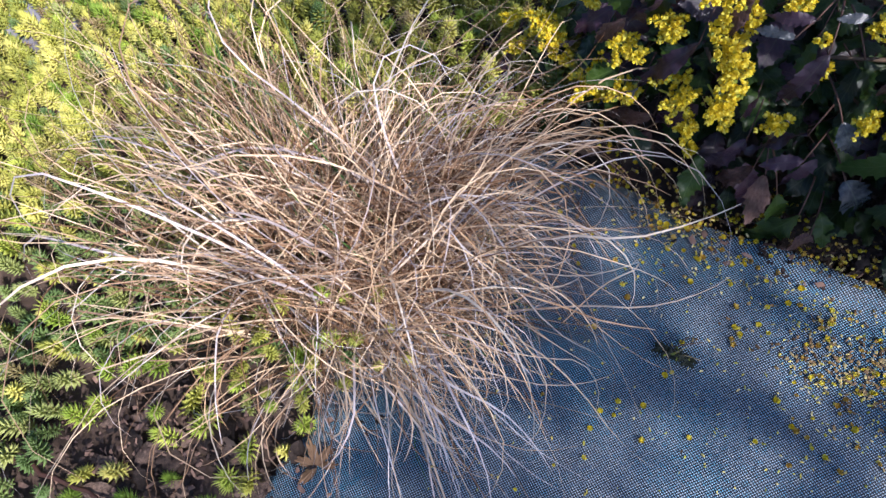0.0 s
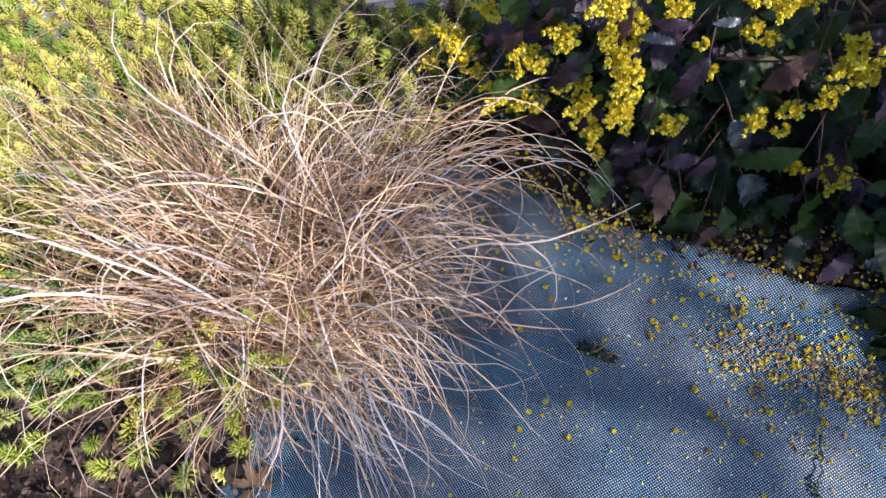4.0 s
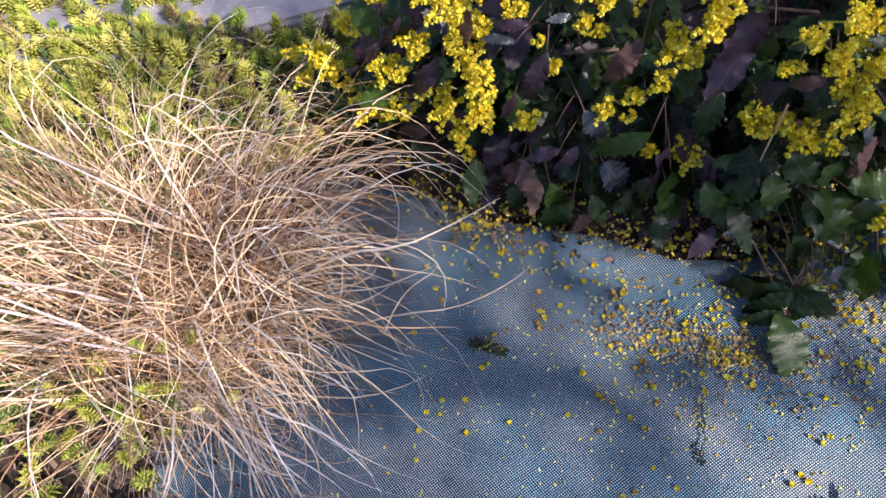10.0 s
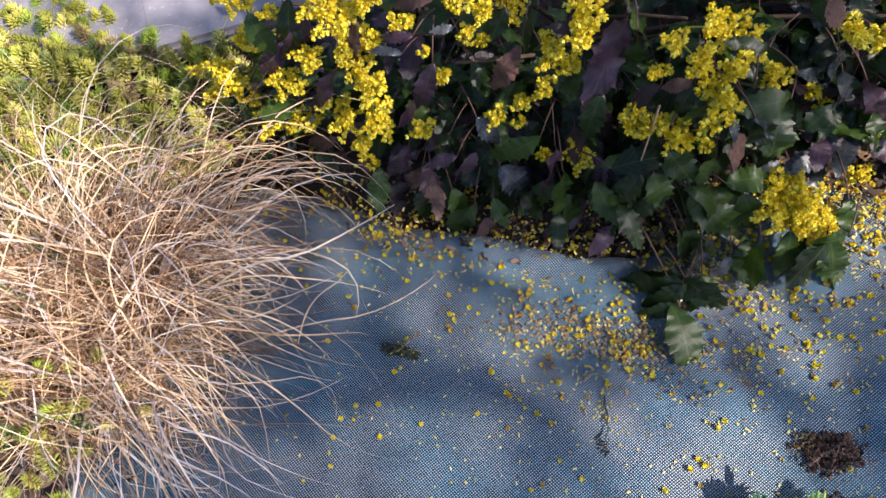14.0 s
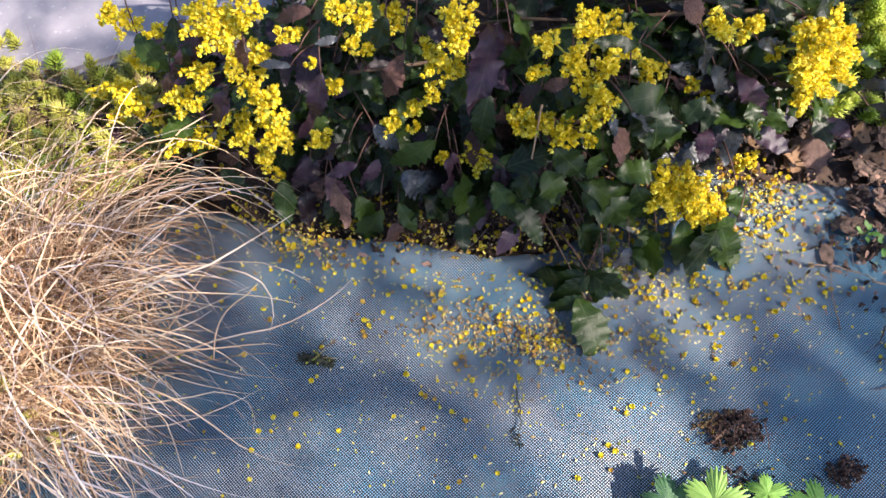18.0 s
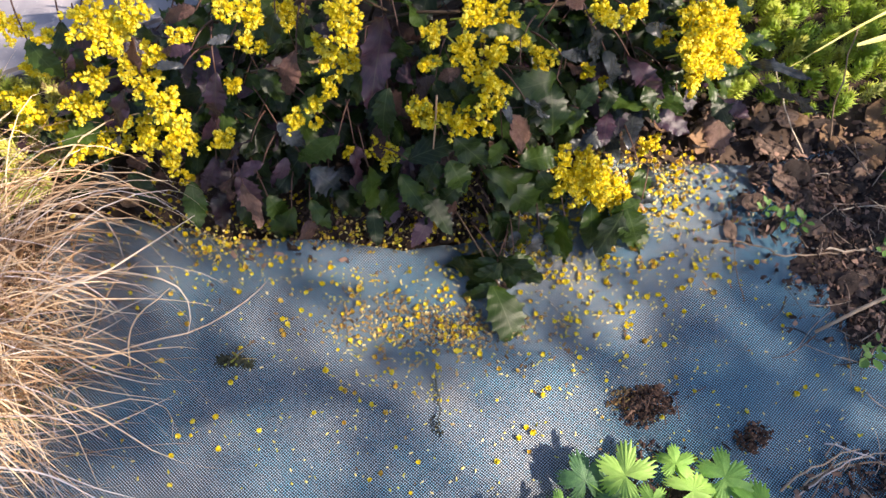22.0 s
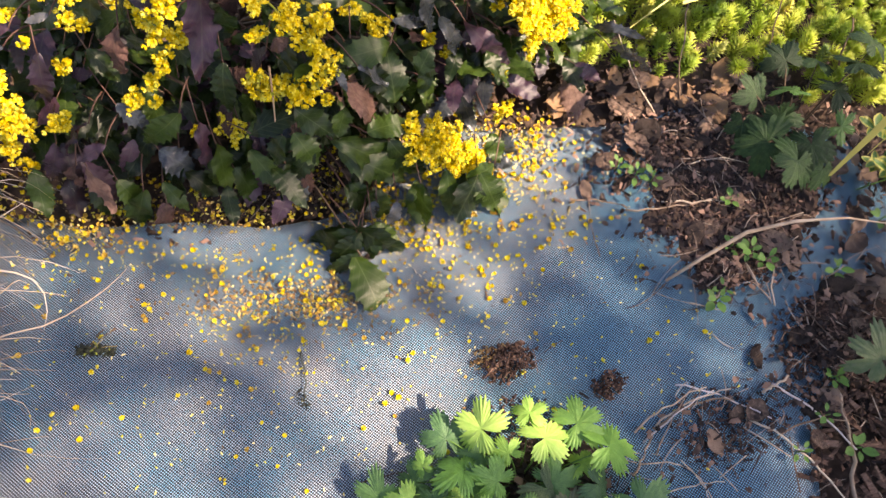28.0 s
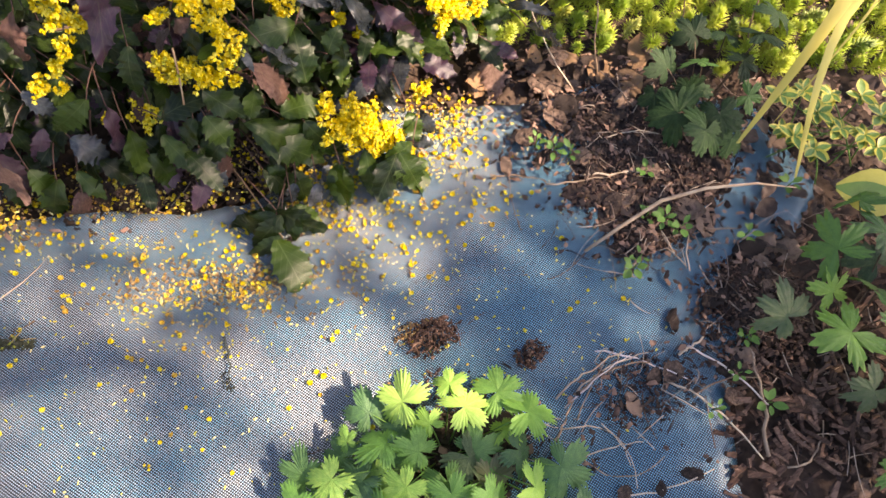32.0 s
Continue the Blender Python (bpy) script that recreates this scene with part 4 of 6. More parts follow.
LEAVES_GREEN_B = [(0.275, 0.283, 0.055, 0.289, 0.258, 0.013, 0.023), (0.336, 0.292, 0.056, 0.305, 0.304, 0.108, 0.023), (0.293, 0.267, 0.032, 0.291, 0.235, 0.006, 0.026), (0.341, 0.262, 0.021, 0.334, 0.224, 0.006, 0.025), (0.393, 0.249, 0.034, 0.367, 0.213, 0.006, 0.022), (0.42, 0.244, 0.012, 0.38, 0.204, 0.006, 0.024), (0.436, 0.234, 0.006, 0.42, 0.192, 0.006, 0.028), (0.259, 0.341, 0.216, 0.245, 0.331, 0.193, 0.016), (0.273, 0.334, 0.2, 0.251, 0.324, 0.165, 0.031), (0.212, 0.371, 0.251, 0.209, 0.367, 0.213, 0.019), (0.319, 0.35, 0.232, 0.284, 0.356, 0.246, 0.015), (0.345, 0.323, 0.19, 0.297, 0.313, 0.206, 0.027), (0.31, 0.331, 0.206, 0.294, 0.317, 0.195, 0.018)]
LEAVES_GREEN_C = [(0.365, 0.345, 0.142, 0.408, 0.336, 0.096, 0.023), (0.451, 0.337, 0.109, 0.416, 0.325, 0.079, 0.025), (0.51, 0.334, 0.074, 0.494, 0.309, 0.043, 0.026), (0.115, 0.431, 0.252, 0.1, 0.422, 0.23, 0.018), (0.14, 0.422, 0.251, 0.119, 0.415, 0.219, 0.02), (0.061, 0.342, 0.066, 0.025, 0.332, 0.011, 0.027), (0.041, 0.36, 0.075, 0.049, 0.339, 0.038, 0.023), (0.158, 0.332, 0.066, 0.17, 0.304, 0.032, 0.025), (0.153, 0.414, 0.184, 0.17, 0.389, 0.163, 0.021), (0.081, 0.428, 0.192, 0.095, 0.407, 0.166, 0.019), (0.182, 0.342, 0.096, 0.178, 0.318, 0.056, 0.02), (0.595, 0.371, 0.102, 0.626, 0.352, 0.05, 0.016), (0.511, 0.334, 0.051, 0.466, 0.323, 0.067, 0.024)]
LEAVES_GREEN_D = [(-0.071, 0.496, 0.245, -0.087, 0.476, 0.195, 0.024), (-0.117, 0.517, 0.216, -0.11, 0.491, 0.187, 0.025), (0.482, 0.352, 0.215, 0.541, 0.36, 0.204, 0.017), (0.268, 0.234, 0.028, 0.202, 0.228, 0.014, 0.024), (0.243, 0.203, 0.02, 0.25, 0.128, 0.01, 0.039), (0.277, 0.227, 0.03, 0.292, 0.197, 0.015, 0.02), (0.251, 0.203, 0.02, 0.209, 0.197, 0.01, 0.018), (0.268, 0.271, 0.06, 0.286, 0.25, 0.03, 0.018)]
HEAD_SPOTS = HEADS_A + HEADS_B + HEADS_C + HEADS_D
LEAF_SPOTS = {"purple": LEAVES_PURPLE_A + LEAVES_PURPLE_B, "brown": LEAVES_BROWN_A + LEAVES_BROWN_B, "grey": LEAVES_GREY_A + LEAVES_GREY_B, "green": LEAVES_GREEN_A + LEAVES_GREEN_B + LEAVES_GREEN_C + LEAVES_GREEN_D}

DEAD_STALK = ((0.232, 0.339, 0.197), (0.216, 0.311, 0.142))


AXIS_U, AXIS_V = Vector((0.95, -0.31, 0)), Vector((0.31, 0.95, 0))


def dome(a, b, grow=1.0):
    """Point and outward normal on the shrub's rounded outline; a turns round, b rises."""
    def sg(v, e):
        return math.copysign(abs(v) ** e, v)
    e = 0.77
    u, v, z = 0.47 * grow * sg(math.cos(b), e) * sg(math.cos(a), e), 0.235 * grow * sg(math.cos(b), e) * sg(math.sin(a), e), 0.275 * grow * sg(math.sin(b), e)
    p = AXIS_U * (u + 0.035) + AXIS_V * (v + 0.635) + Vector((0, 0, z))
    n = (AXIS_U * (u / 0.47 ** 2) + AXIS_V * (v / 0.235 ** 2) + Vector((0, 0, z / 0.275 ** 2))).normalized()
    return p, n


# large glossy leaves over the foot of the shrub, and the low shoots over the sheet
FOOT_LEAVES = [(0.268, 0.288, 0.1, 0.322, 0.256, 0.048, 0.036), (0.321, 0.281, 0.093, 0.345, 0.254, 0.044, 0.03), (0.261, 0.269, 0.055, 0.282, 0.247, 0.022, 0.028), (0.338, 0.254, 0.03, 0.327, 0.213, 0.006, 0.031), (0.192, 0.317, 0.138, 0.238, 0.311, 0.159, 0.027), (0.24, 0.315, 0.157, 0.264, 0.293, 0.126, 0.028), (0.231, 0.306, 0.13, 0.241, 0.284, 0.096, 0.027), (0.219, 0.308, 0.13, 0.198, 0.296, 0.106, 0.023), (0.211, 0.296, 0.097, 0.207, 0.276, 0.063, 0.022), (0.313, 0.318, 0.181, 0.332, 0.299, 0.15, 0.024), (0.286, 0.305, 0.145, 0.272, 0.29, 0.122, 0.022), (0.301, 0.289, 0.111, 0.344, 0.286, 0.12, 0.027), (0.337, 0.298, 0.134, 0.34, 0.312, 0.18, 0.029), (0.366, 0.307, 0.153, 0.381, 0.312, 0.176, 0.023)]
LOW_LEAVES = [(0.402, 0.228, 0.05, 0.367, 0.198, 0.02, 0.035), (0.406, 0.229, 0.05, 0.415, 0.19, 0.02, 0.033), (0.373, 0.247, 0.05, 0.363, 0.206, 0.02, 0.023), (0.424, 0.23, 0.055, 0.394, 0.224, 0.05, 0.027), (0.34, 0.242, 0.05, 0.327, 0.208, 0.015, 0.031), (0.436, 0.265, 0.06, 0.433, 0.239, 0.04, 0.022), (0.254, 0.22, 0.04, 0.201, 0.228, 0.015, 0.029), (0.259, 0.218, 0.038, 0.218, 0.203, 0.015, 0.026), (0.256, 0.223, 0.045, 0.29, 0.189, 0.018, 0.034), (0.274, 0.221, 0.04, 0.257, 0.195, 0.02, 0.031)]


def build_shrub():
    base = Vector((0.2, 0.6, -0.01))
    shrub = thing("flowering_shrub", "holly-leaved evergreen shrub with purple-tinged leaves and yellow flower heads", "shrub", base)
    r2 = random.Random(21)
    # stems
    for k in range(34):
        a, b = r2.uniform(0.8 * math.pi, 2.2 * math.pi), r2.uniform(0.15, 1.3)
        p, n = dome(a, b, 0.9)
        foot = base + Vector((r2.uniform(-0.2, 0.2), r2.uniform(-0.1, 0.06), -0.01))
        vs, fs = tube([q - base for q in curve_points(foot, p, 0.03, 7, (r2.uniform(-0.03, 0.03), r2.uniform(-0.03, 0.03), 0))], r2.uniform(0.002, 0.004), 6, 0.5)
        part("stem", mesh_of("stem", vs, fs, M_STEM), shrub)
    # pinnate leaves inside and behind
    fronds = 0
    while fronds < 310:
        a, b = r2.uniform(math.pi * 0.92, 2.08 * math.pi) if fronds < 265 else r2.uniform(0, math.pi), math.asin(r2.uniform(0.03, 0.98) if fronds % 2 else r2.uniform(0.08, 0.6))
        p, n = dome(a, b, r2.uniform(0.66, 0.95))
        out = (n + Vector((r2.gauss(0, 0.5), r2.gauss(0, 0.45), r2.gauss(-0.2, 0.45)))).normalized()
        side = out.cross(Vector((0, 0, 1))).normalized()
        L = r2.uniform(0.08, 0.12)
        start = p - out * (L * 0.75)
        if start.z < 0.01 or (p.x < 0.0 and p.y + 1.1 * p.z > 0.7) or (p.x < 0.12 and p.z < 0.07):
            continue
        up = side.cross(out).normalized()
        kind = r2.choices(("green", "purple", "brown", "grey"), (6, 1.4 if p.x < 0.2 else 0.4, 0.3, 0.15))[0]
        pts = [start + out * (L * s) - Vector((0, 0, 0.03 * s * s)) for s in (0, 0.35, 0.7, 1)]
        if pts[-1].z < 0.012:
            continue
        vs, fs = tube([q - base for q in pts], 0.0008, 4, 0.6)
        stalk = part("leaf_stalk", mesh_of("leaf_stalk", vs, fs, M_REDSTEM), shrub)
        fronds += 1
        for s, sd in ((0.3, -1), (0.3, 1), (0.62, -1), (0.62, 1), (1.0, 0)):
            if r2.random() < 0.12:
                continue
            q = start + out * (L * s) - Vector((0, 0, 0.03 * s * s))
            d = (out * (0.45 if sd else 1) + side * (sd * 0.9) + Vector((0, 0, r2.gauss(-0.3, 0.2)))).normalized()
            nn = (up * 0.8 + n * 0.5 + Vector((r2.gauss(0, 0.45), r2.gauss(0, 0.4), r2.gauss(0, 0.3)))).normalized()
            size = r2.uniform(0.036, 0.056)
            if (q + d * size).z < 0.006:
                continue
            part("leaflet", r2.choice(LEAFLETS[kind]), stalk, frame_of(q - base, d, nn, size) @ Matrix.Diagonal((r2.uniform(0.45, 0.6), 1, 1, 1)))
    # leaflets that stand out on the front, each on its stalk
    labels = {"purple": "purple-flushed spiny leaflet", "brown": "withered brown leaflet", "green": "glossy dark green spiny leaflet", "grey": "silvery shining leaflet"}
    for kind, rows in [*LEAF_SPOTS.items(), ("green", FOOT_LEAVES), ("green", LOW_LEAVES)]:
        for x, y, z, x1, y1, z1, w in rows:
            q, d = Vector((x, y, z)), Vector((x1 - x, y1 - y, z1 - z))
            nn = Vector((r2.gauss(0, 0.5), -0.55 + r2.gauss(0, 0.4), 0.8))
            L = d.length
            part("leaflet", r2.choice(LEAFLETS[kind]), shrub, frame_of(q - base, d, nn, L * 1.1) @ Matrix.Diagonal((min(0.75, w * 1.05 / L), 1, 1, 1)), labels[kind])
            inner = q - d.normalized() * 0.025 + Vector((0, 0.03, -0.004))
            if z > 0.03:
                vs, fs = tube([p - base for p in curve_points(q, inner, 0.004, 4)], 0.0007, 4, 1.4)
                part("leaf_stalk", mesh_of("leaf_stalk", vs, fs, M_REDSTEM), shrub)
    # low leaflets hanging over the foot of the shrub
    for k in range(46):
        x = r2.uniform(-0.16, 0.33)
        q = Vector((x, back_edge(x) + r2.uniform(0.02, 0.09), r2.uniform(0.035, 0.11)))
        d = Vector((r2.gauss(0, 0.6), r2.gauss(-0.6, 0.3), r2.gauss(-0.5, 0.25))).normalized()
        L = min(r2.uniform(0.04, 0.058), (q.z - 0.008) / max(0.05, -d.z))
        kind = r2.choices(("green", "purple", "brown", "grey"), (6, 2, 0.5, 0.7))[0]
        part("leaflet", r2.choice(LEAFLETS[kind]), shrub, frame_of(q - base, d, (r2.gauss(0, 0.3), -0.45 + r2.gauss(0, 0.3), 0.8), L) @ Matrix.Diagonal((r2.uniform(0.45, 0.6), 1, 1, 1)), labels[kind])
    # flower heads
    for x, y, z, r in HEAD_SPOTS + [(0.385, 0.262, 0.07, 0.02), (0.36, 0.272, 0.076, 0.02), (0.405, 0.25, 0.052, 0.018), (0.378, 0.258, 0.05, 0.02), (0.497, 0.327, 0.162, 0.022), (0.519, 0.337, 0.171, 0.022), (0.507, 0.317, 0.133, 0.022), (0.536, 0.329, 0.138, 0.022), (0.488, 0.334, 0.187, 0.022), (0.539, 0.343, 0.169, 0.022)]:
        r *= 1.1
        near = min(HEAD_SIZES, key=lambda v: abs(v - r))
        m = Matrix.Translation(Vector((x, y, max(z, r * 0.8))) - base) @ Euler((0.7 + r2.gauss(0, 0.3), r2.gauss(0, 0.3), r2.uniform(-0.6, 0.6))).to_matrix().to_4x4() @ Matrix.Scale(r / near, 4)
        part("flower_head", r2.choice(HEADS[near]), shrub, m, "bright yellow flower head")
    # heads on top and behind
    for k in range(60):
        p, n = dome(r2.uniform(0, 2 * math.pi), r2.uniform(0.6, 1.4), 0.95)
        if p.y < 0.46 or p.x < 0.05:
            continue
        size = r2.choice(HEAD_SIZES[2:])
        part("flower_head", r2.choice(HEADS[size]), shrub, Matrix.Translation(p - base) @ Euler((r2.gauss(0, 0.4), r2.gauss(0, 0.4), r2.uniform(0, 6))).to_matrix().to_4x4(), "bright yellow flower head")
    # foot stem of the low shoot lying over the sheet
    vs, fs = tube([q - base for q in curve_points((0.25, 0.2, 0.02), (0.225, 0.33, 0.03), 0.01, 6)], 0.0011, 5, 1.2)
    part("stem", mesh_of("stem", vs, fs, M_STEM), shrub)
    # pale dead flower stalk hanging in front
    vs, fs = tube([q - base for q in curve_points(DEAD_STALK[0], DEAD_STALK[1], -0.004, 6)], 0.0011, 5, 0.7)
    part("dead_stalk", mesh_of("dead_stalk", vs, fs, M_STRAW_ONE), shrub)


build_shrub()


# ---- fallen flowers on the sheet ----
DRIFTS = [(-0.037, 0.375, 0.028, 10), (0.0, 0.355, 0.024, 9), (0.09, 0.32, 0.03, 3), (0.027, 0.292, 0.02, 1), (0.088, 0.225, 0.03, 4), (0.131, 0.199, 0.03, 4), (0.176, 0.182, 0.03, 4), (0.205, 0.17, 0.02, 4), (0.14, 0.128, 0.02, 1.5), (0.083, 0.161, 0.03, 1.5), (0.3, 0.24, 0.03, 7), (0.33, 0.195, 0.04, 7), (0.393, 0.19, 0.04, 6), (0.458, 0.228, 0.03, 5), (0.497, 0.27, 0.03, 9), (0.47, 0.25, 0.03, 8), (0.45, 0.305, 0.035, 14), (0.378, 0.13, 0.05, 4), (0.283, 0.128, 0.04, 2.5)] + [(0.48, 0.164, 0.03, 3), (0.2, 0.28, 0.05, 6), (0.12, 0.15, 0.16, 6), (0.35, 0.12, 0.14, 5)]

DRIFTS += [(0.05, 0.33, 0.03, 5), (0.12, 0.305, 0.03, 6), (0.2, 0.29, 0.035, 6), (0.26, 0.25, 0.02, 4), (0.32, 0.26, 0.03, 8), (-0.14, 0.41, 0.04, 3), (-0.08, 0.37, 0.04, 4)]


def drift(r2):
    x, y, s, w = r2.choices(DRIFTS, [d[3] for d in DRIFTS])[0]
    return r2.gauss(x, s), r2.gauss(y, s)


def mould(r2):
    x = r2.gauss(0.175, 0.065)
    return x, 0.2 - (x - 0.13) * 0.35 + r2.gauss(0, 0.018)


def build_fallen():
    r2 = random.Random(31)
    whole, bits, husks = Pile(), Pile(), Pile()
    for k in range(900):
        x, y = drift(r2) if r2.random() < 0.9 else (r2.uniform(-0.25, 0.6), r2.uniform(-0.05, 0.34))
        if membrane_edge(x, y) < -0.03:
            continue
        flower_ball(r2, whole, Vector((x, y, ground_z(x, y) + 0.0026)), r2.uniform(0.0015, 0.0032), 0 if r2.random() < 0.72 else 1)
    for k in range(3200):
        x, y = drift(r2) if r2.random() < 0.75 else (r2.uniform(-0.3, 0.6), r2.uniform(-0.1, 0.36))
        if membrane_edge(x, y) < 0:
            continue
        L, w = r2.uniform(0.0009, 0.0026), r2.uniform(0.0004, 0.0011)
        m = Matrix.Translation((x, y, ground_z(x, y) + 0.001)) @ Euler((r2.uniform(-0.5, 0.5), r2.uniform(-0.5, 0.5), r2.uniform(0, 6.3))).to_matrix().to_4x4()
        bits.add([(-w, -L, 0), (w, -L * 0.6, 0.0006), (w * 0.8, L * 0.7, 0.0012), (0, L, 0.0004), (-w, L * 0.5, 0), (0, 0, 0.0014)], [(0, 1, 5), (1, 2, 5), (2, 3, 5), (3, 4, 5), (4, 0, 5)], m)
    for k in range(1250):
        x, y = drift(r2) if r2.random() < 0.5 else mould(r2)
        L, w = r2.uniform(0.0014, 0.0034), r2.uniform(0.0006, 0.0014)
        m = Matrix.Translation((x, y, ground_z(x, y) + 0.0012)) @ Euler((r2.uniform(-0.6, 0.6), r2.uniform(-0.6, 0.6), r2.uniform(0, 6.3))).to_matrix().to_4x4()
        husks.add([(-w, -L, 0), (w, -L * 0.6, 0.001), (w * 0.8, L * 0.7, 0.0015), (0, L, 0.0006), (-w, L * 0.5, 0), (0, 0, 0.002)], [(0, 1, 5), (1, 2, 5), (2, 3, 5), (3, 4, 5), (4, 0, 5)], m)
    # petals caught on the litter along the foot of the shrub
    for k in range(900):
        x = r2.uniform(-0.12, 0.4)
        p = Vector((x, back_edge(x) + r2.uniform(-0.005, 0.07), r2.uniform(0.008, 0.02)))
        if k % 3 == 0:
            flower_ball(r2, whole, p, r2.uniform(0.0014, 0.0028), 0 if r2.random() < 0.6 else 1)
        else:
            L, w = r2.uniform(0.001, 0.003), r2.uniform(0.0005, 0.0013)
            m = Matrix.Translation(p) @ Euler((r2.uniform(-0.6, 0.6), r2.uniform(-0.6, 0.6), r2.uniform(0, 6.3))).to_matrix().to_4x4()
            (bits if k % 3 == 1 else husks).add([(-w, -L, 0), (w, -L * 0.6, 0.001), (w * 0.8, L * 0.7, 0.0015), (0, L, 0.0006), (-w, L * 0.5, 0), (0, 0, 0.002)], [(0, 1, 5), (1, 2, 5), (2, 3, 5), (3, 4, 5), (4, 0, 5)], m)
    tagged(new("fallen_flowers", whole.mesh("fallen_flowers", [M_FLOWER, M_OCHRE])), "small yellow flowers fallen on the woven sheet", "fallen flowers", kind="stuff")
    tagged(new("petal_bits", bits.mesh("petal_bits", M_SLIVER)), "pale yellow-green petal slivers scattered on the sheet", "petals", kind="stuff")
    tagged(new("withered_petals", husks.mesh("withered_petals", M_HUSK)), "withered brown petals drifted on the sheet", "petals", kind="stuff")


build_fallen()


# ---- crumbs, clods and chips ----
def crumb(r2, size):
    vs = []
    for a, b, c in ((1, 0, 0), (-1, 0, 0), (0, 1, 0), (0, -1, 0), (0, 0, 1), (0, 0, -1)):
        vs.append(Vector((a, b, c * 0.7)) * size * r2.uniform(0.55, 1.2) + Vector((r2.gauss(0, 0.25), r2.gauss(0, 0.25), 0)) * size)
    return vs, [(0, 2, 4), (2, 1, 4), (1, 3, 4), (3, 0, 4), (2, 0, 5), (1, 2, 5), (3, 1, 5), (0, 3, 5)]


def heap(name, label, x0, y0, rx, ry, count, size, height, material, seed, kind="stuff", category="soil", twigs=0):
    """A low heap of crumbs; its pieces lie on the sheet round its middle."""
    r2 = random.Random(seed)
    pl = Pile()
    for k in range(count):
        a, q = r2.uniform(0, 6.3), math.sqrt(r2.random()) * r2.uniform(0.7, 1.15)
        x, y = x0 + rx * q * math.cos(a), y0 + ry * q * math.sin(a)
        z = ground_z(x, y) + max(0, height * (1 - q * q)) * r2.uniform(0.3, 1)
        m = Matrix.Translation((x, y, z + size * 0.3)) @ Euler((r2.uniform(0, 6), r2.uniform(0, 6), r2.uniform(0, 6))).to_matrix().to_4x4()
        pl.add(*crumb(r2, size * r2.uniform(0.4, 1.3)), m)
    for k in range(twigs):
        a = r2.uniform(0, 6.3)
        p = Vector((x0 + r2.gauss(0, rx * 0.5), y0 + r2.gauss(0, ry * 0.5), height + 0.002))
        pl.add(*tube(curve_points(p, p + Vector((math.cos(a), math.sin(a), 0.1)) * r2.uniform(0.012, 0.03), 0.002, 4), 0.0006, 4))
    tagged(new(name, pl.mesh(name, material, False)), label, category, kind=kind)


def soil_mound(label, x0, y0, rx, ry, h, seed, material=M_SOIL):
    """A thin spread of soil with an uneven edge, lying on the sheet."""
    vs, fs = [], []
    na, nr = 56, 14
    for i in range(nr + 1):
        q = i / nr
        for k in range(na):
            a = 2 * math.pi * k / na
            e = 1 + 0.22 * noise.noise((math.cos(a) * 2.2, math.sin(a) * 2.2, seed)) + 0.1 * noise.noise((math.cos(a) * 7, math.sin(a) * 7, seed + 5))
            x, y = x0 + rx * q * e * math.cos(a), y0 + ry * q * e * math.sin(a)
            z = ground_z(x, y) + h * (1 - q ** 3) * (0.7 + 0.6 * noise.noise((x * 60, y * 60, seed))) + 0.0025 * (1 - q ** 4) * noise.noise((x * 190, y * 190, seed)) - (0.003 if q == 1 else -0.0005)
            vs.append((x, y, z))
    for i in range(nr):
        for k in range(na):
            b = (k + 1) % na
            fs.append((i * na + k, i * na + b, (i + 1) * na + b, (i + 1) * na + k))
    tagged(new("spilled_soil", mesh_of("spilled_soil", vs, fs, material)), label, "soil", kind="stuff")


soil_mound("dark soil and leaf mould spilled on the sheet", 0.685, 0.1, 0.115, 0.075, 0.006, 1)
soil_mound("dark soil spilled near the back of the sheet", 0.71, 0.185, 0.09, 0.055, 0.006, 2)
soil_mound("brown crumbly soil beside a dry straw", 0.64, 0.032, 0.05, 0.025, 0.005, 3)
soil_mound("soil and leaf mould on the sheet's margin", 0.735, -0.09, 0.08, 0.06, 0.005, 4)
soil_mound("dark soil washed from under the shrub", 0.2, 0.385, 0.2, 0.075, 0.008, 5)
soil_mound("dark soil round a leafy plant", 0.315, -0.1, 0.085, 0.055, 0.004, 6)


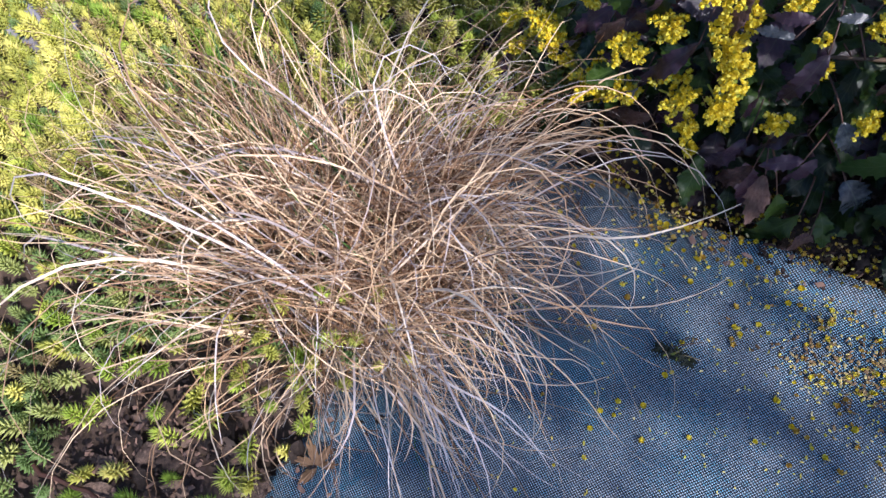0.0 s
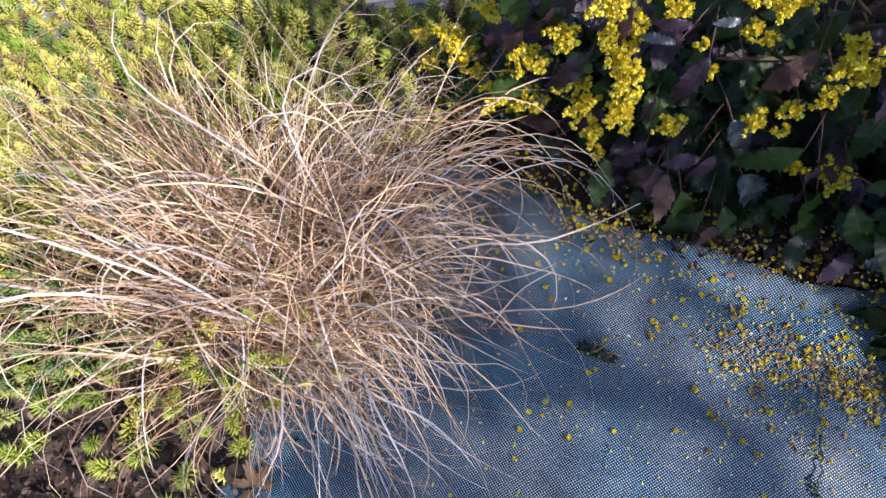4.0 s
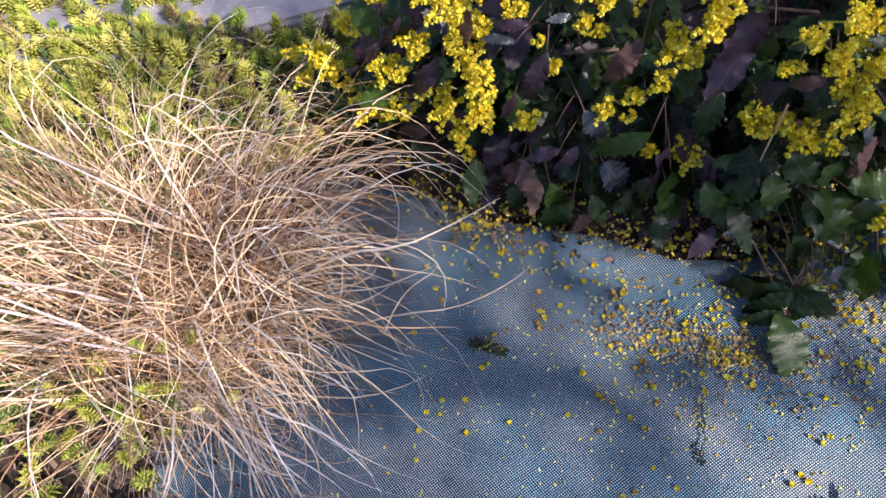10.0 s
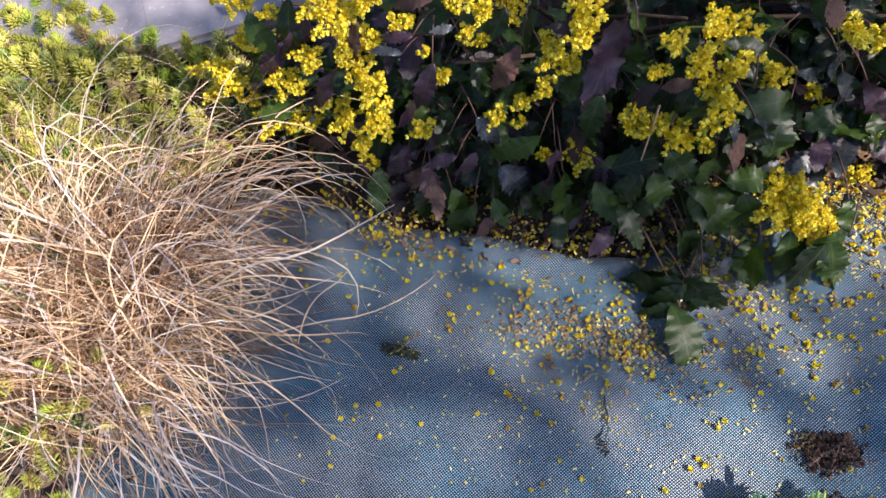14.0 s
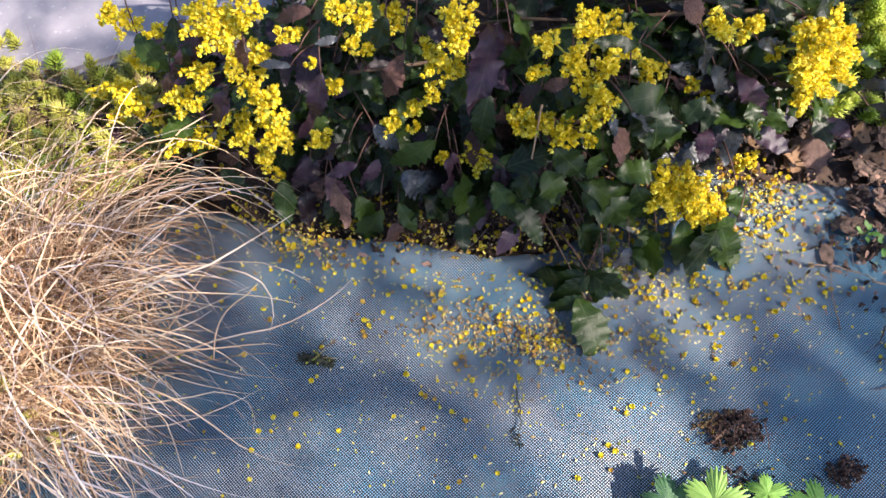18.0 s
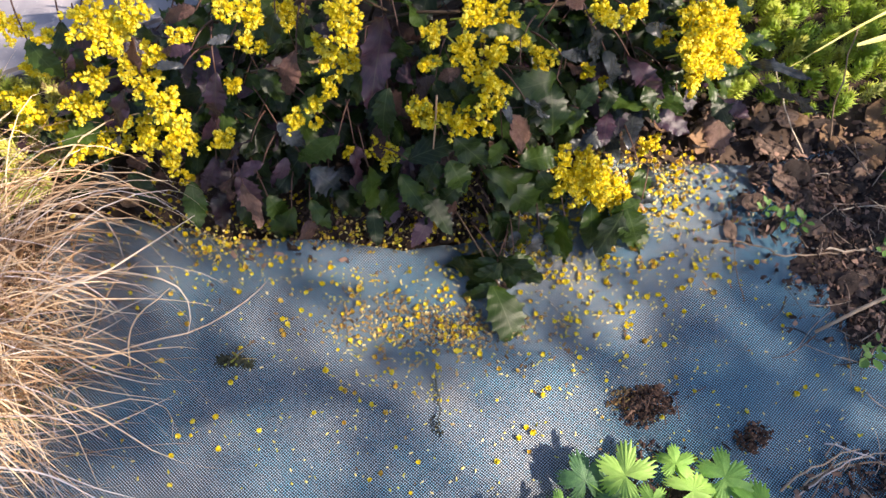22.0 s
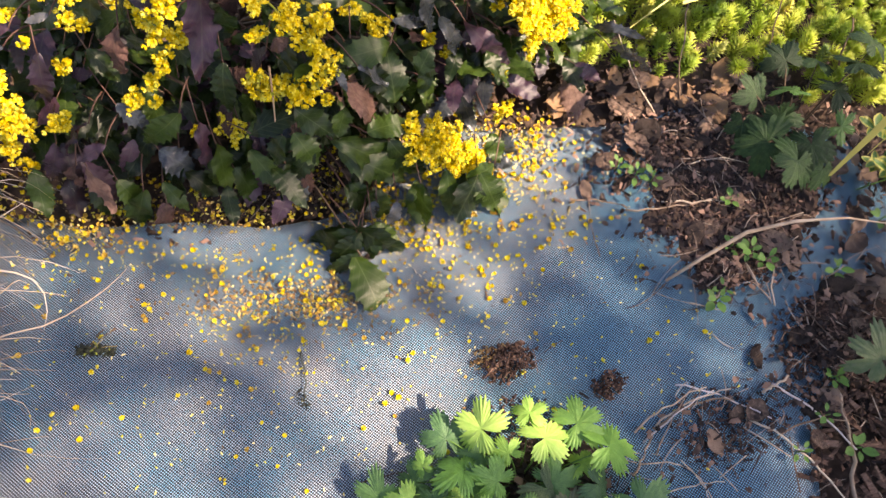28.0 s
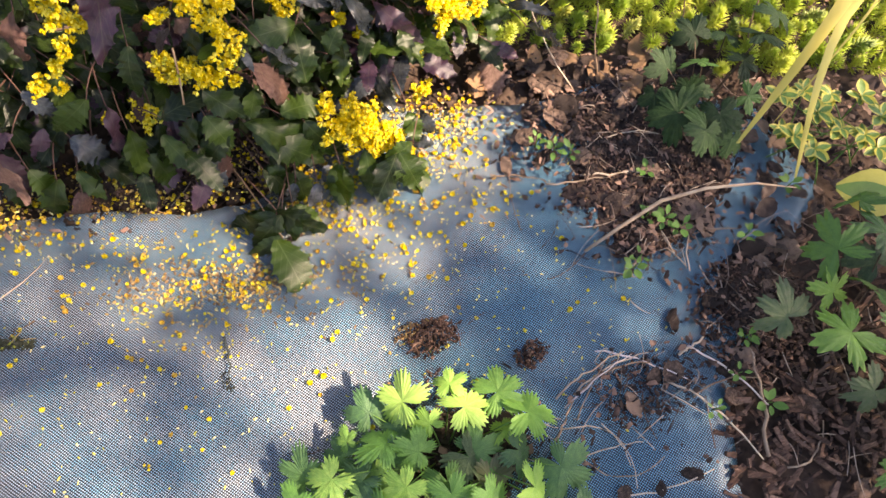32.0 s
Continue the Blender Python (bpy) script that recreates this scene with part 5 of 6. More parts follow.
def build_fragments():
    """Broken bits of dead leaf and stalk in the litter."""
    r2 = random.Random(66)
    pl = Pile()
    spots = [(0.685, 0.1, 0.058, 0.042, 6), (0.65, 0.2, 0.07, 0.03, 4), (0.64, 0.03, 0.028, 0.014, 1.5), (0.7, -0.1, 0.05, 0.05, 3), (0.19, 0.335, 0.08, 0.018, 6), (0.68, -0.22, 0.06, 0.07, 3), (0.53, -0.12, 0.05, 0.025, 1), (0.32, -0.1, 0.06, 0.04, 1), (-0.52, 0.11, 0.07, 0.04, 2), (-0.66, 0.1, 0.09, 0.05, 4), (0.88, 0.15, 0.13, 0.09, 9), (0.6, 0.33, 0.08, 0.04, 4), (0.95, 0.0, 0.06, 0.08, 3)]
    for k in range(5600):
        x0, y0, sx, sy, w = r2.choices(spots, [q[4] for q in spots])[0]
        x, y = r2.gauss(x0, sx), r2.gauss(y0, sy)
        L, w = r2.uniform(0.0018, 0.0065), r2.uniform(0.0007, 0.003)
        z = (ground_z(x, y) if membrane_edge(x, y) > 0 else -0.014) + r2.uniform(0.003, 0.011)
        m = Matrix.Translation((x, y, z)) @ Euler((r2.gauss(0, 0.45), r2.gauss(0, 0.45), r2.uniform(0, 6.3))).to_matrix().to_4x4()
        j = [r2.uniform(0.6, 1.3) for _ in range(6)]
        pl.add([(-w * j[0], -L, 0), (w * j[1], -L * 0.7, 0.001), (w * j[2], L * 0.6, 0.0015), (w * 0.1, L * j[3], 0), (-w * j[4], L * 0.5, 0.0008), (0, 0, 0.0025 * j[5])], [(0, 1, 5), (1, 2, 5), (2, 3, 5), (3, 4, 5), (4, 0, 5)], m)
    tagged(new("leaf_fragments", pl.mesh("leaf_fragments", M_FRAG)), "broken brown bits of dead leaf in the litter", "leaf litter", kind="stuff")


build_fragments()
heap("soil_clod", "dark crumbly clod of soil and plant debris lying on the sheet", 0.352, 0.032, 0.032, 0.02, 330, 0.0029, 0.009, M_BARK, 41, twigs=14)
heap("withered_heap", "tan withered petals on a soil clod", 0.338, 0.046, 0.024, 0.012, 110, 0.0021, 0.009, M_HUSK, 42, category="petals")
heap("soil_clod", "small dark clod of soil beside a leafy plant", 0.44, -0.033, 0.022, 0.013, 170, 0.0027, 0.009, M_BARK, 43)
heap("soil_clod", "dark soil crumbs at the foot of a leafy plant", 0.325, -0.04, 0.05, 0.04, 320, 0.0025, 0.004, M_CRUMB, 44)
heap("soil_clod", "dark soil round a leafy plant", 0.3, -0.11, 0.12, 0.07, 700, 0.003, 0.004, M_CRUMB, 45)
heap("soil_crumbs", "dark soil spilled over the sheet's corner", 0.685, 0.1, 0.115, 0.075, 2000, 0.003, 0.007, M_CRUMB, 46)
heap("soil_crumbs", "dark soil spilled near the back edge", 0.71, 0.185, 0.09, 0.055, 1300, 0.003, 0.006, M_CRUMB, 47)
heap("soil_crumbs", "brown soil and crumbled bark beside a straw", 0.635, 0.03, 0.055, 0.028, 600, 0.0026, 0.005, M_BARK, 48)
heap("soil_crumbs", "brown soil and leaf mould under the shrub", 0.2, 0.372, 0.2, 0.07, 1900, 0.003, 0.01, M_CRUMB, 49)
heap("soil_crumbs", "soil and leaf mould at the sheet's right margin", 0.70, -0.1, 0.09, 0.07, 1300, 0.003, 0.006, M_BARK, 50)
heap("soil_crumbs", "scattered soil crumbs on the sheet", 0.5, 0.0, 0.22, 0.2, 160, 0.0011, 0.0, M_CRUMB, 51)
heap("soil_crumbs", "soil crumbs among twigs on the sheet", 0.54, -0.12, 0.07, 0.04, 420, 0.0022, 0.003, M_CRUMB, 52)


def build_chips():
    r2 = random.Random(61)
    pl = Pile()
    for k in range(1500):
        x, y = r2.uniform(0.5, 0.95), r2.uniform(-0.55, -0.05)
        e = membrane_edge(x, y)
        if e > 0.012 + 0.02 * r2.random():
            continue
        L, w, h = r2.uniform(0.004, 0.014), r2.uniform(0.0015, 0.004), r2.uniform(0.0008, 0.002)
        m = Matrix.Translation((x, y, -0.004 + 0.01 * r2.random())) @ Euler((r2.gauss(0, 0.35), r2.gauss(0, 0.35), r2.uniform(0, 6.3))).to_matrix().to_4x4()
        vs = [(sx * w * (0.6 if sy > 0 else 1), sy * L, sz * h) for sz in (-1, 1) for sy in (-1, 1) for sx in (-1, 1)]
        pl.add(vs, [(0, 1, 3, 2), (4, 6, 7, 5), (0, 4, 5, 1), (2, 3, 7, 6), (0, 2, 6, 4), (1, 5, 7, 3)], m)
    tagged(new("bark_chips", pl.mesh("bark_chips", M_BARK, False)), "brown chipped bark mulch beyond the sheet's edge", "bark chips", kind="stuff")


build_chips()


# ---- dead leaves ----
def dead_leaf_mesh(seed, material):
    r2 = random.Random(seed)
    vs, fs = [], []
    rows, cols = 10, 6
    f = [r2.uniform(-1, 1) for _ in range(6)]
    for i in range(rows + 1):
        s = i / rows
        w = 0.34 * math.sin(math.pi * min(1, 0.04 + 0.96 * s)) ** 0.7 + 0.01
        w *= 1 + 0.13 * f[0] * math.sin(7 * s + f[1] * 3) + 0.06 * math.sin(19 * s + f[2])
        for k in range(cols + 1):
            c = 2 * k / cols - 1
            z = 0.22 * f[3] * c * c * (0.4 + s) + 0.16 * f[4] * math.sin(3.1 * s + f[5]) + 0.07 * math.sin(8 * s + 5 * c * f[1]) + 0.07 * r2.uniform(-1, 1) + 0.12 * abs(c) ** 3 * f[0]
            vs.append((c * w * (0.75 + 0.5 * abs(f[2])), s - 0.5, z * 0.55 + 0.07))
    for i in range(rows):
        for k in range(cols):
            a = i * (cols + 1) + k
            fs.append((a, a + 1, a + cols + 2, a + cols + 1))
    return mesh_of("dead_leaf", vs, fs, material)


DEAD = [dead_leaf_mesh(s, M_DEADLEAF) for s in range(9)]
DEAD_TAN = [dead_leaf_mesh(80 + s, M_OAK) for s in range(4)]


def lay_leaf(me, x, y, size, turn, label, r2, lift=0.0, tilt=0.25, pile=None):
    z = (ground_z(x, y) if membrane_edge(x, y) > 0 else -0.014)
    m = Matrix.Translation((x, y, z + 0.002 + lift)) @ Euler((r2.gauss(0, tilt), r2.gauss(0, tilt), turn)).to_matrix().to_4x4() @ Matrix.Scale(size, 4)
    if pile:
        pile.add([v.co for v in me.vertices], [tuple(f.vertices) for f in me.polygons], m)
        return
    ob = new("dead_leaf", me)
    ob.matrix_basis = m
    tagged(ob, label, "dead leaf", "dead leaves")


def build_dead_leaves():
    r2 = random.Random(71)
    under, bed, caught = Pile(), Pile(), Pile()
    seen = [(0.606, 0.207, 0.05), (0.63, 0.22, 0.05), (0.51, -0.127, 0.036), (0.699, 0.012, 0.052), (0.689, 0.033, 0.05), (0.728, -0.054, 0.034), (0.592, 0.031, 0.03), (0.656, -0.069, 0.046), (0.455, -0.199, 0.024), (0.491, -0.212, 0.022), (0.528, -0.213, 0.03), (0.566, -0.118, 0.038), (0.675, 0.185, 0.05), (0.656, 0.208, 0.05), (0.688, -0.1, 0.035), (0.262, 0.2, 0.024), (0.59, 0.235, 0.04), (0.56, 0.205, 0.04), (0.546, -0.112, 0.03)]
    for x, y, s in seen:
        lay_leaf(r2.choice(DEAD), x, y, s * 0.8, r2.uniform(0, 6.3), "curled brown dead leaf lying on soil and sheet", r2, 0.004)
    for k in range(75):
        x, y = r2.gauss(0.69, 0.07), r2.gauss(0.13, 0.06)
        if x < 0.6 and y < 0.17:
            continue
        lay_leaf(r2.choice(DEAD), x, y, r2.uniform(0.016, 0.036), r2.uniform(0, 6.3), "brown dead leaf in the litter", r2, 0.006 * r2.random())
    for k in range(26):
        x = r2.uniform(0.5, 0.8)
        lay_leaf(r2.choice(DEAD + DEAD_TAN), x, 0.33 - 0.35 * (x - 0.5) + r2.gauss(0, 0.03), r2.uniform(0.025, 0.05), r2.uniform(0, 6.3), "reddish-brown dead leaf behind the sheet", r2, 0.004)
    for k in range(60):
        x = r2.uniform(-0.02, 0.45)
        lay_leaf(r2.choice(DEAD), x, back_edge(x) + r2.uniform(0.0, 0.12), r2.uniform(0.014, 0.032), r2.uniform(0, 6.3), "", r2, 0.008 * r2.random(), 0.5, under)
    for k in range(36):
        x, y = r2.uniform(-0.68, -0.4), r2.uniform(0.05, 0.2)
        if membrane_edge(x, y) < 0.02:
            lay_leaf(r2.choice(DEAD), x, y, r2.uniform(0.018, 0.04), r2.uniform(0, 6.3), "damp brown dead leaf at the sheet's edge", r2, 0.004)
    for k in range(90):
        x = r2.uniform(0.03, 0.38)
        lay_leaf(r2.choice(DEAD), x, back_edge(x) + r2.uniform(0.012, 0.07), r2.uniform(0.01, 0.026), r2.uniform(0, 6.3), "", r2, 0.006 + 0.008 * r2.random(), 0.5, under)
    for k in range(16):
        lay_leaf(r2.choice(DEAD), r2.gauss(-0.17, 0.05), r2.gauss(0.5, 0.025), r2.uniform(0.018, 0.034), r2.uniform(0, 6.3), "dark dead leaf under the flowering shrub", r2, 0.008 * r2.random(), 0.4)
    for k in range(70):
        x, y = r2.uniform(0.74, 1.08), r2.uniform(-0.1, 0.3)
        lay_leaf(r2.choice(DEAD), x, y, r2.uniform(0.016, 0.036), r2.uniform(0, 6.3), "", r2, 0.006, 0.3, bed)
    for k in range(34):
        x, y = r2.gauss(0.72, 0.07), r2.gauss(-0.14, 0.07)
        lay_leaf(r2.choice(DEAD), x, y, r2.uniform(0.02, 0.045), r2.uniform(0, 6.3), "dark dead leaf under a leafy plant", r2, 0.004)
    for k in range(34):
        x, y = r2.uniform(-0.85, -0.3), r2.uniform(0.42, 0.62)
        lay_leaf(r2.choice(DEAD), x, y, r2.uniform(0.03, 0.05), r2.uniform(0, 6.3), "", r2, 0.02, 0.25, caught)
    for pile, label in ((under, "brown dead leaves lying under the flowering shrub"), (bed, "brown dead leaves strewn over the soil of the bed"), (caught, "brown dead leaves caught in the stonecrop")):
        tagged(new("leaf_litter", pile.mesh("leaf_litter", M_DEADPILE)), label, "leaf litter", kind="stuff")


build_dead_leaves()


def palmate(seed, material, lobes=5, depth=0.5, teeth=3, open_angle=0.5, pleat=0.05, cup=0.12, sharp=2.4, cut=0.27):
    """A lobed and toothed leaf one unit in radius, its stalk end towards -y."""
    r2 = random.Random(seed)
    per = 28
    n = lobes * per
    rings = (0.2, 0.42, 0.64, 0.83, 1.0)
    vs, fs = [(0, 0, 0.02)], []
    span = 2 * math.pi - open_angle
    wide = [r2.uniform(0.8, 1.2) for _ in range(lobes)]
    cuts = [sum(wide[:k]) / sum(wide) for k in range(lobes + 1)]
    size = [r2.uniform(0.84, 1.12) * (0.78 + 0.22 * math.sin(math.pi * (k + 0.5) / lobes)) for k in range(lobes)]
    lift = [r2.uniform(-0.3, 0.14) for _ in range(lobes)]
    skew = [r2.uniform(-0.22, 0.22) for _ in range(lobes)]
    jag = [[r2.uniform(0.55, 1.3) for _ in range(teeth * 2 + 2)] for _ in range(lobes)]
    for i in range(n + 1):
        k = min(lobes - 1, i // per)
        c = (i - k * per) / per * 2 - 1
        th = -math.pi / 2 + open_angle / 2 + span * (cuts[k] + (cuts[k + 1] - cuts[k]) * (c + 1) / 2)
        cc = c + skew[k] * (1 - c * c)
        # saw teeth along the lobe's rounded end, leaning to its tip
        u = (cc + 1) * (teeth + 0.5)
        saw = 1 - abs((u % 1) * 2 - 1) ** 1.2
        edge = size[k] * (1 - 0.1 * c * c) * (1 - depth * abs(c) ** sharp)
        edge *= 1 + cut * (saw - 0.5) * jag[k][min(len(jag[k]) - 1, int(u))] * (1 - abs(c) ** 6)
        for a in rings:
            body = edge * a * (1 - 0.12 * a * (1 - a) * 4 * abs(c))
            z = 0.02 - cup * body * body + pleat * a * (1 - abs(c)) ** 2 * 1.6 * math.sin(math.pi * min(1, a * 0.9 + 0.1)) + lift[k] * body * body * (1 - c * c)
            z += 0.06 * a * math.sin(2 * th + seed) + 0.03 * noise.noise((body * math.cos(th) * 5, body * math.sin(th) * 5, seed)) + 0.05 * a * a * (saw - 0.5) * 0.6
            vs.append((body * math.cos(th), body * math.sin(th), z))
    m = len(rings)
    for i in range(n):
        a, q = 1 + i * m, 1 + (i + 1) * m
        fs.append((0, a, q))
        for k in range(m - 1):
            fs.append((a + k, a + k + 1, q + k + 1, q + k))
    return mesh_of("leaf", vs, fs, material)


def leafy_plant(name, label, category, base, groups, stem_material, seed, tilt=0.3, facing=(0, -0.2, 1), stem=0.0009, grow=1.0):
    """Stalked leaves rising from a base; groups: leaf meshes, part label, places with radius."""
    base = Vector(base)
    top = thing(name, label, category, base)
    r2 = random.Random(seed)
    for meshes, leaf_label, rows in groups:
        for x, y, z, r in rows:
            p = Vector((x, y, z))
            flat = Vector((p.x - base.x, p.y - base.y, 0))
            nn = (Vector(facing) + flat * 3 + Vector((r2.gauss(0, tilt), r2.gauss(0, tilt), 0))).normalized()
            out = flat.normalized() if flat.length > 0.01 else Vector((0, 1, 0))
            out = (out + Vector((r2.gauss(0, 0.5), r2.gauss(0, 0.5), 0))).normalized()
            foot = base + flat * 0.25 + Vector((0, 0, 0.001))
            pts = [q - base for q in curve_points(foot, p - Vector((0, 0, 0.001)), min(0.012, 0.3 * z), 7)]
            vs, fs = tube(pts, stem, 5, 0.8)
            stalk = part("stalk", mesh_of("stalk", vs, fs, stem_material), top)
            part("leaf", r2.choice(meshes), stalk, frame_of(p - base, out - nn * out.dot(nn), nn, r * grow), leaf_label)
    return top


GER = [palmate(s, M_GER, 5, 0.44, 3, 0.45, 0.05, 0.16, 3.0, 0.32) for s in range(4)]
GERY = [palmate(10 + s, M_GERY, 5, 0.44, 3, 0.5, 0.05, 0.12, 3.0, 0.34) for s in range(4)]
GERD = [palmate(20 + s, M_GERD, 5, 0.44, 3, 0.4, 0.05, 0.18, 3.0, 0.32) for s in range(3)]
GERM = [palmate(25, M_MUDLEAF, 5, 0.45, 2, 0.6, 0.06, 0.15)]
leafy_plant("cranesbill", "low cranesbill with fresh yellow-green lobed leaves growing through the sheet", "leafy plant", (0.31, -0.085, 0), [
    (GERY, "young yellow-green leaf, coloured brighter as in sun", [(0.292, -0.024, 0.05, 0.028), (0.343, -0.056, 0.056, 0.027), (0.341, -0.029, 0.05, 0.018), (0.398, -0.088, 0.05, 0.028), (0.37, -0.151, 0.05, 0.025), (0.307, -0.054, 0.045, 0.017)]),
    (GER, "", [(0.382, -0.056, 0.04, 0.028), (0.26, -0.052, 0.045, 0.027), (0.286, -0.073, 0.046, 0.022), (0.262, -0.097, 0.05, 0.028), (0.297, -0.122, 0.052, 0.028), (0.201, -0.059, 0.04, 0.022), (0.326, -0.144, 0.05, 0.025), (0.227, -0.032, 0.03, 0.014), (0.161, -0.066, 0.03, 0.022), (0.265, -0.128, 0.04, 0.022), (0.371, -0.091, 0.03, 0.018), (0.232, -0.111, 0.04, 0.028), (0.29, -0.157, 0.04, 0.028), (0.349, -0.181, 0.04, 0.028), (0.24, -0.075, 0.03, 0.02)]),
    (GERD, "leaf coloured darker as in shade", [(0.27, -0.075, 0.035, 0.024), (0.3, -0.11, 0.03, 0.026), (0.335, -0.095, 0.035, 0.024), (0.375, -0.115, 0.035, 0.024), (0.245, -0.06, 0.03, 0.02), (0.285, -0.045, 0.03, 0.02), (0.32, -0.15, 0.035, 0.024), (0.258, -0.017, 0.03, 0.025), (0.178, -0.043, 0.025, 0.027), (0.226, -0.073, 0.03, 0.024), (0.225, -0.089, 0.025, 0.022), (0.405, -0.146, 0.035, 0.03), (0.216, -0.043, 0.02, 0.02), (0.399, -0.195, 0.03, 0.027), (0.19, -0.08, 0.02, 0.022)]),
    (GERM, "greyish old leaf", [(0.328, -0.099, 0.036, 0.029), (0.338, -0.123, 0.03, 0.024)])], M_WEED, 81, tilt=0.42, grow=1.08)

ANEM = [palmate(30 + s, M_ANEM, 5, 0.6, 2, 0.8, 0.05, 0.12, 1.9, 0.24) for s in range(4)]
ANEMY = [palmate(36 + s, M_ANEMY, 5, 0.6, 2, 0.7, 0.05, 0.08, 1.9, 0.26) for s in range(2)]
MUD = [palmate(40 + s, M_MUDLEAF, 5, 0.45, 2, 1.0, 0.05, 0.25, 2.2, 0.2) for s in range(3)]
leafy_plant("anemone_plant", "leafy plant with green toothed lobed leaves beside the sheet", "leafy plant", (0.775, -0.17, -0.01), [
    (ANEMY, "toothed leaf coloured bright green as in sun", [(0.719, -0.163, 0.08, 0.036), (0.744, -0.121, 0.06, 0.024)]),
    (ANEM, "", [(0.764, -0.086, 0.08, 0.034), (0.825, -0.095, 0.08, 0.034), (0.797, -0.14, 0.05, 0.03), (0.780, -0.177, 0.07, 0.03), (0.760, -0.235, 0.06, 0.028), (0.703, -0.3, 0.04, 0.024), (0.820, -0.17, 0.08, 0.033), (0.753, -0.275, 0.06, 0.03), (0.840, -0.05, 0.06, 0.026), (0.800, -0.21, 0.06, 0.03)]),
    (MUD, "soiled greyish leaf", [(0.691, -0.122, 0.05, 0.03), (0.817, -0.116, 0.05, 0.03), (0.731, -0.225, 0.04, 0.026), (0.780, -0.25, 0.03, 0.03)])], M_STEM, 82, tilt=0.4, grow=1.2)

HEU = [palmate(50 + s, M_DARKLEAF, 5, 0.36, 2, 0.6, 0.05, 0.22, 2.6, 0.2) for s in range(4)]
leafy_plant("dark_leaved_plant", "plant with dark green lobed leaves in the leaf litter", "leafy plant", (0.77, 0.14, -0.005), [
    (HEU, "", [(0.724, 0.136, 0.05, 0.032), (0.734, 0.099, 0.06, 0.028), (0.765, 0.112, 0.055, 0.024), (0.74, 0.191, 0.06, 0.022), (0.755, 0.155, 0.05, 0.026), (0.716, 0.17, 0.045, 0.018), (0.866, 0.178, 0.07, 0.026), (0.9, 0.19, 0.07, 0.025), (0.799, 0.218, 0.06, 0.022), (0.83, 0.16, 0.06, 0.022), (0.842, 0.205, 0.05, 0.022), (0.775, 0.085, 0.035, 0.02)]),
    (ANEM, "brighter green leaf", [(0.779, 0.177, 0.065, 0.02), (0.815, 0.12, 0.05, 0.018)])], M_STEM, 83, grow=1.2)


def two_tone_leaf(seed, width=0.3, rim=0.55):
    """Oval leaf with green middle and cream margin, along y."""
    r2 = random.Random(seed)
    vs, fs, sl = [], [], []
    rows = 8
    for i in range(rows + 1):
        s = i / rows
        w = width * math.sin(math.pi * (0.03 + 0.94 * s)) ** 0.8
        for k in (-1, -rim, 0, rim, 1):
            vs.append((k * w, s, 0.25 * abs(k) * w - 0.15 * s * s + 0.02 * math.sin(6 * s + k + seed)))
    for i in range(rows):
        for k in range(4):
            a = i * 5 + k
            fs.append((a, a + 1, a + 6, a + 5))
            sl.append(0 if k in (0, 3) else 1)
    return mesh_of("leaf", vs, fs, [M_CREAM, M_MIDGREEN], True, sl)


TWO_TONE = [two_tone_leaf(s, 0.3 + 0.03 * s) for s in range(3)]


def build_variegated():
    base = Vector((0.9, 0.04, -0.01))
    top = thing("variegated_plant", "low plant with small yellow-margined green leaves", "leafy plant", base)
    r2 = random.Random(91)
    for x, y, z in ((0.852, 0.104, 0.05), (0.878, 0.065, 0.05), (0.841, 0.054, 0.04), (0.851, 0.029, 0.04), (0.942, 0.061, 0.05), (0.946, 0.029, 0.05), (0.918, 0.018, 0.04), (0.922, -0.003, 0.04), (0.898, 0.038, 0.04), (0.842, 0.07, 0.03), (0.97, 0.004, 0.05), (0.917, 0.082, 0.04), (0.929, -0.031, 0.04), (0.98, 0.05, 0.05), (0.89, 0.1, 0.04)):
        p = Vector((x, y, z))
        vs, fs = tube([q - base for q in curve_points(base + Vector((r2.gauss(0, 0.03), r2.gauss(0, 0.03), 0)), p, 0.006, 5)], 0.001, 5, 0.8)
        part("stalk", mesh_of("stalk", vs, fs, M_WEED), top)
        a0 = r2.uniform(0, 6.3)
        for k in range(7):
            a = a0 + k * 1.35
            d = Vector((math.cos(a), math.sin(a), 0.35))
            part("leaf", r2.choice(TWO_TONE), top, frame_of(p - base - Vector((0, 0, 0.004 * (k > 2))), d, Vector((-d.x * 0.3, -d.y * 0.3, 1)), r2.uniform(0.014, 0.022)))
    big = thing("striped_leaf_plant", "broad green leaf edged with cream", "leafy plant", (0.9, -0.07, -0.01))
    part("leaf", two_tone_leaf(9, 0.36, 0.45), big, frame_of((-0.005, 0.0, 0.06), (-0.75, 0.55, 0.1), (-0.1, -0.3, 1), 0.075), "broad cream-edged leaf")
    vs, fs = tube(curve_points((0, 0, 0), (-0.005, 0.0, 0.06), 0.0, 4, (0.01, 0, 0)), 0.0016, 6, 0.8)
    part("stalk", mesh_of("stalk", vs, fs, M_WEED), big)


build_variegated()


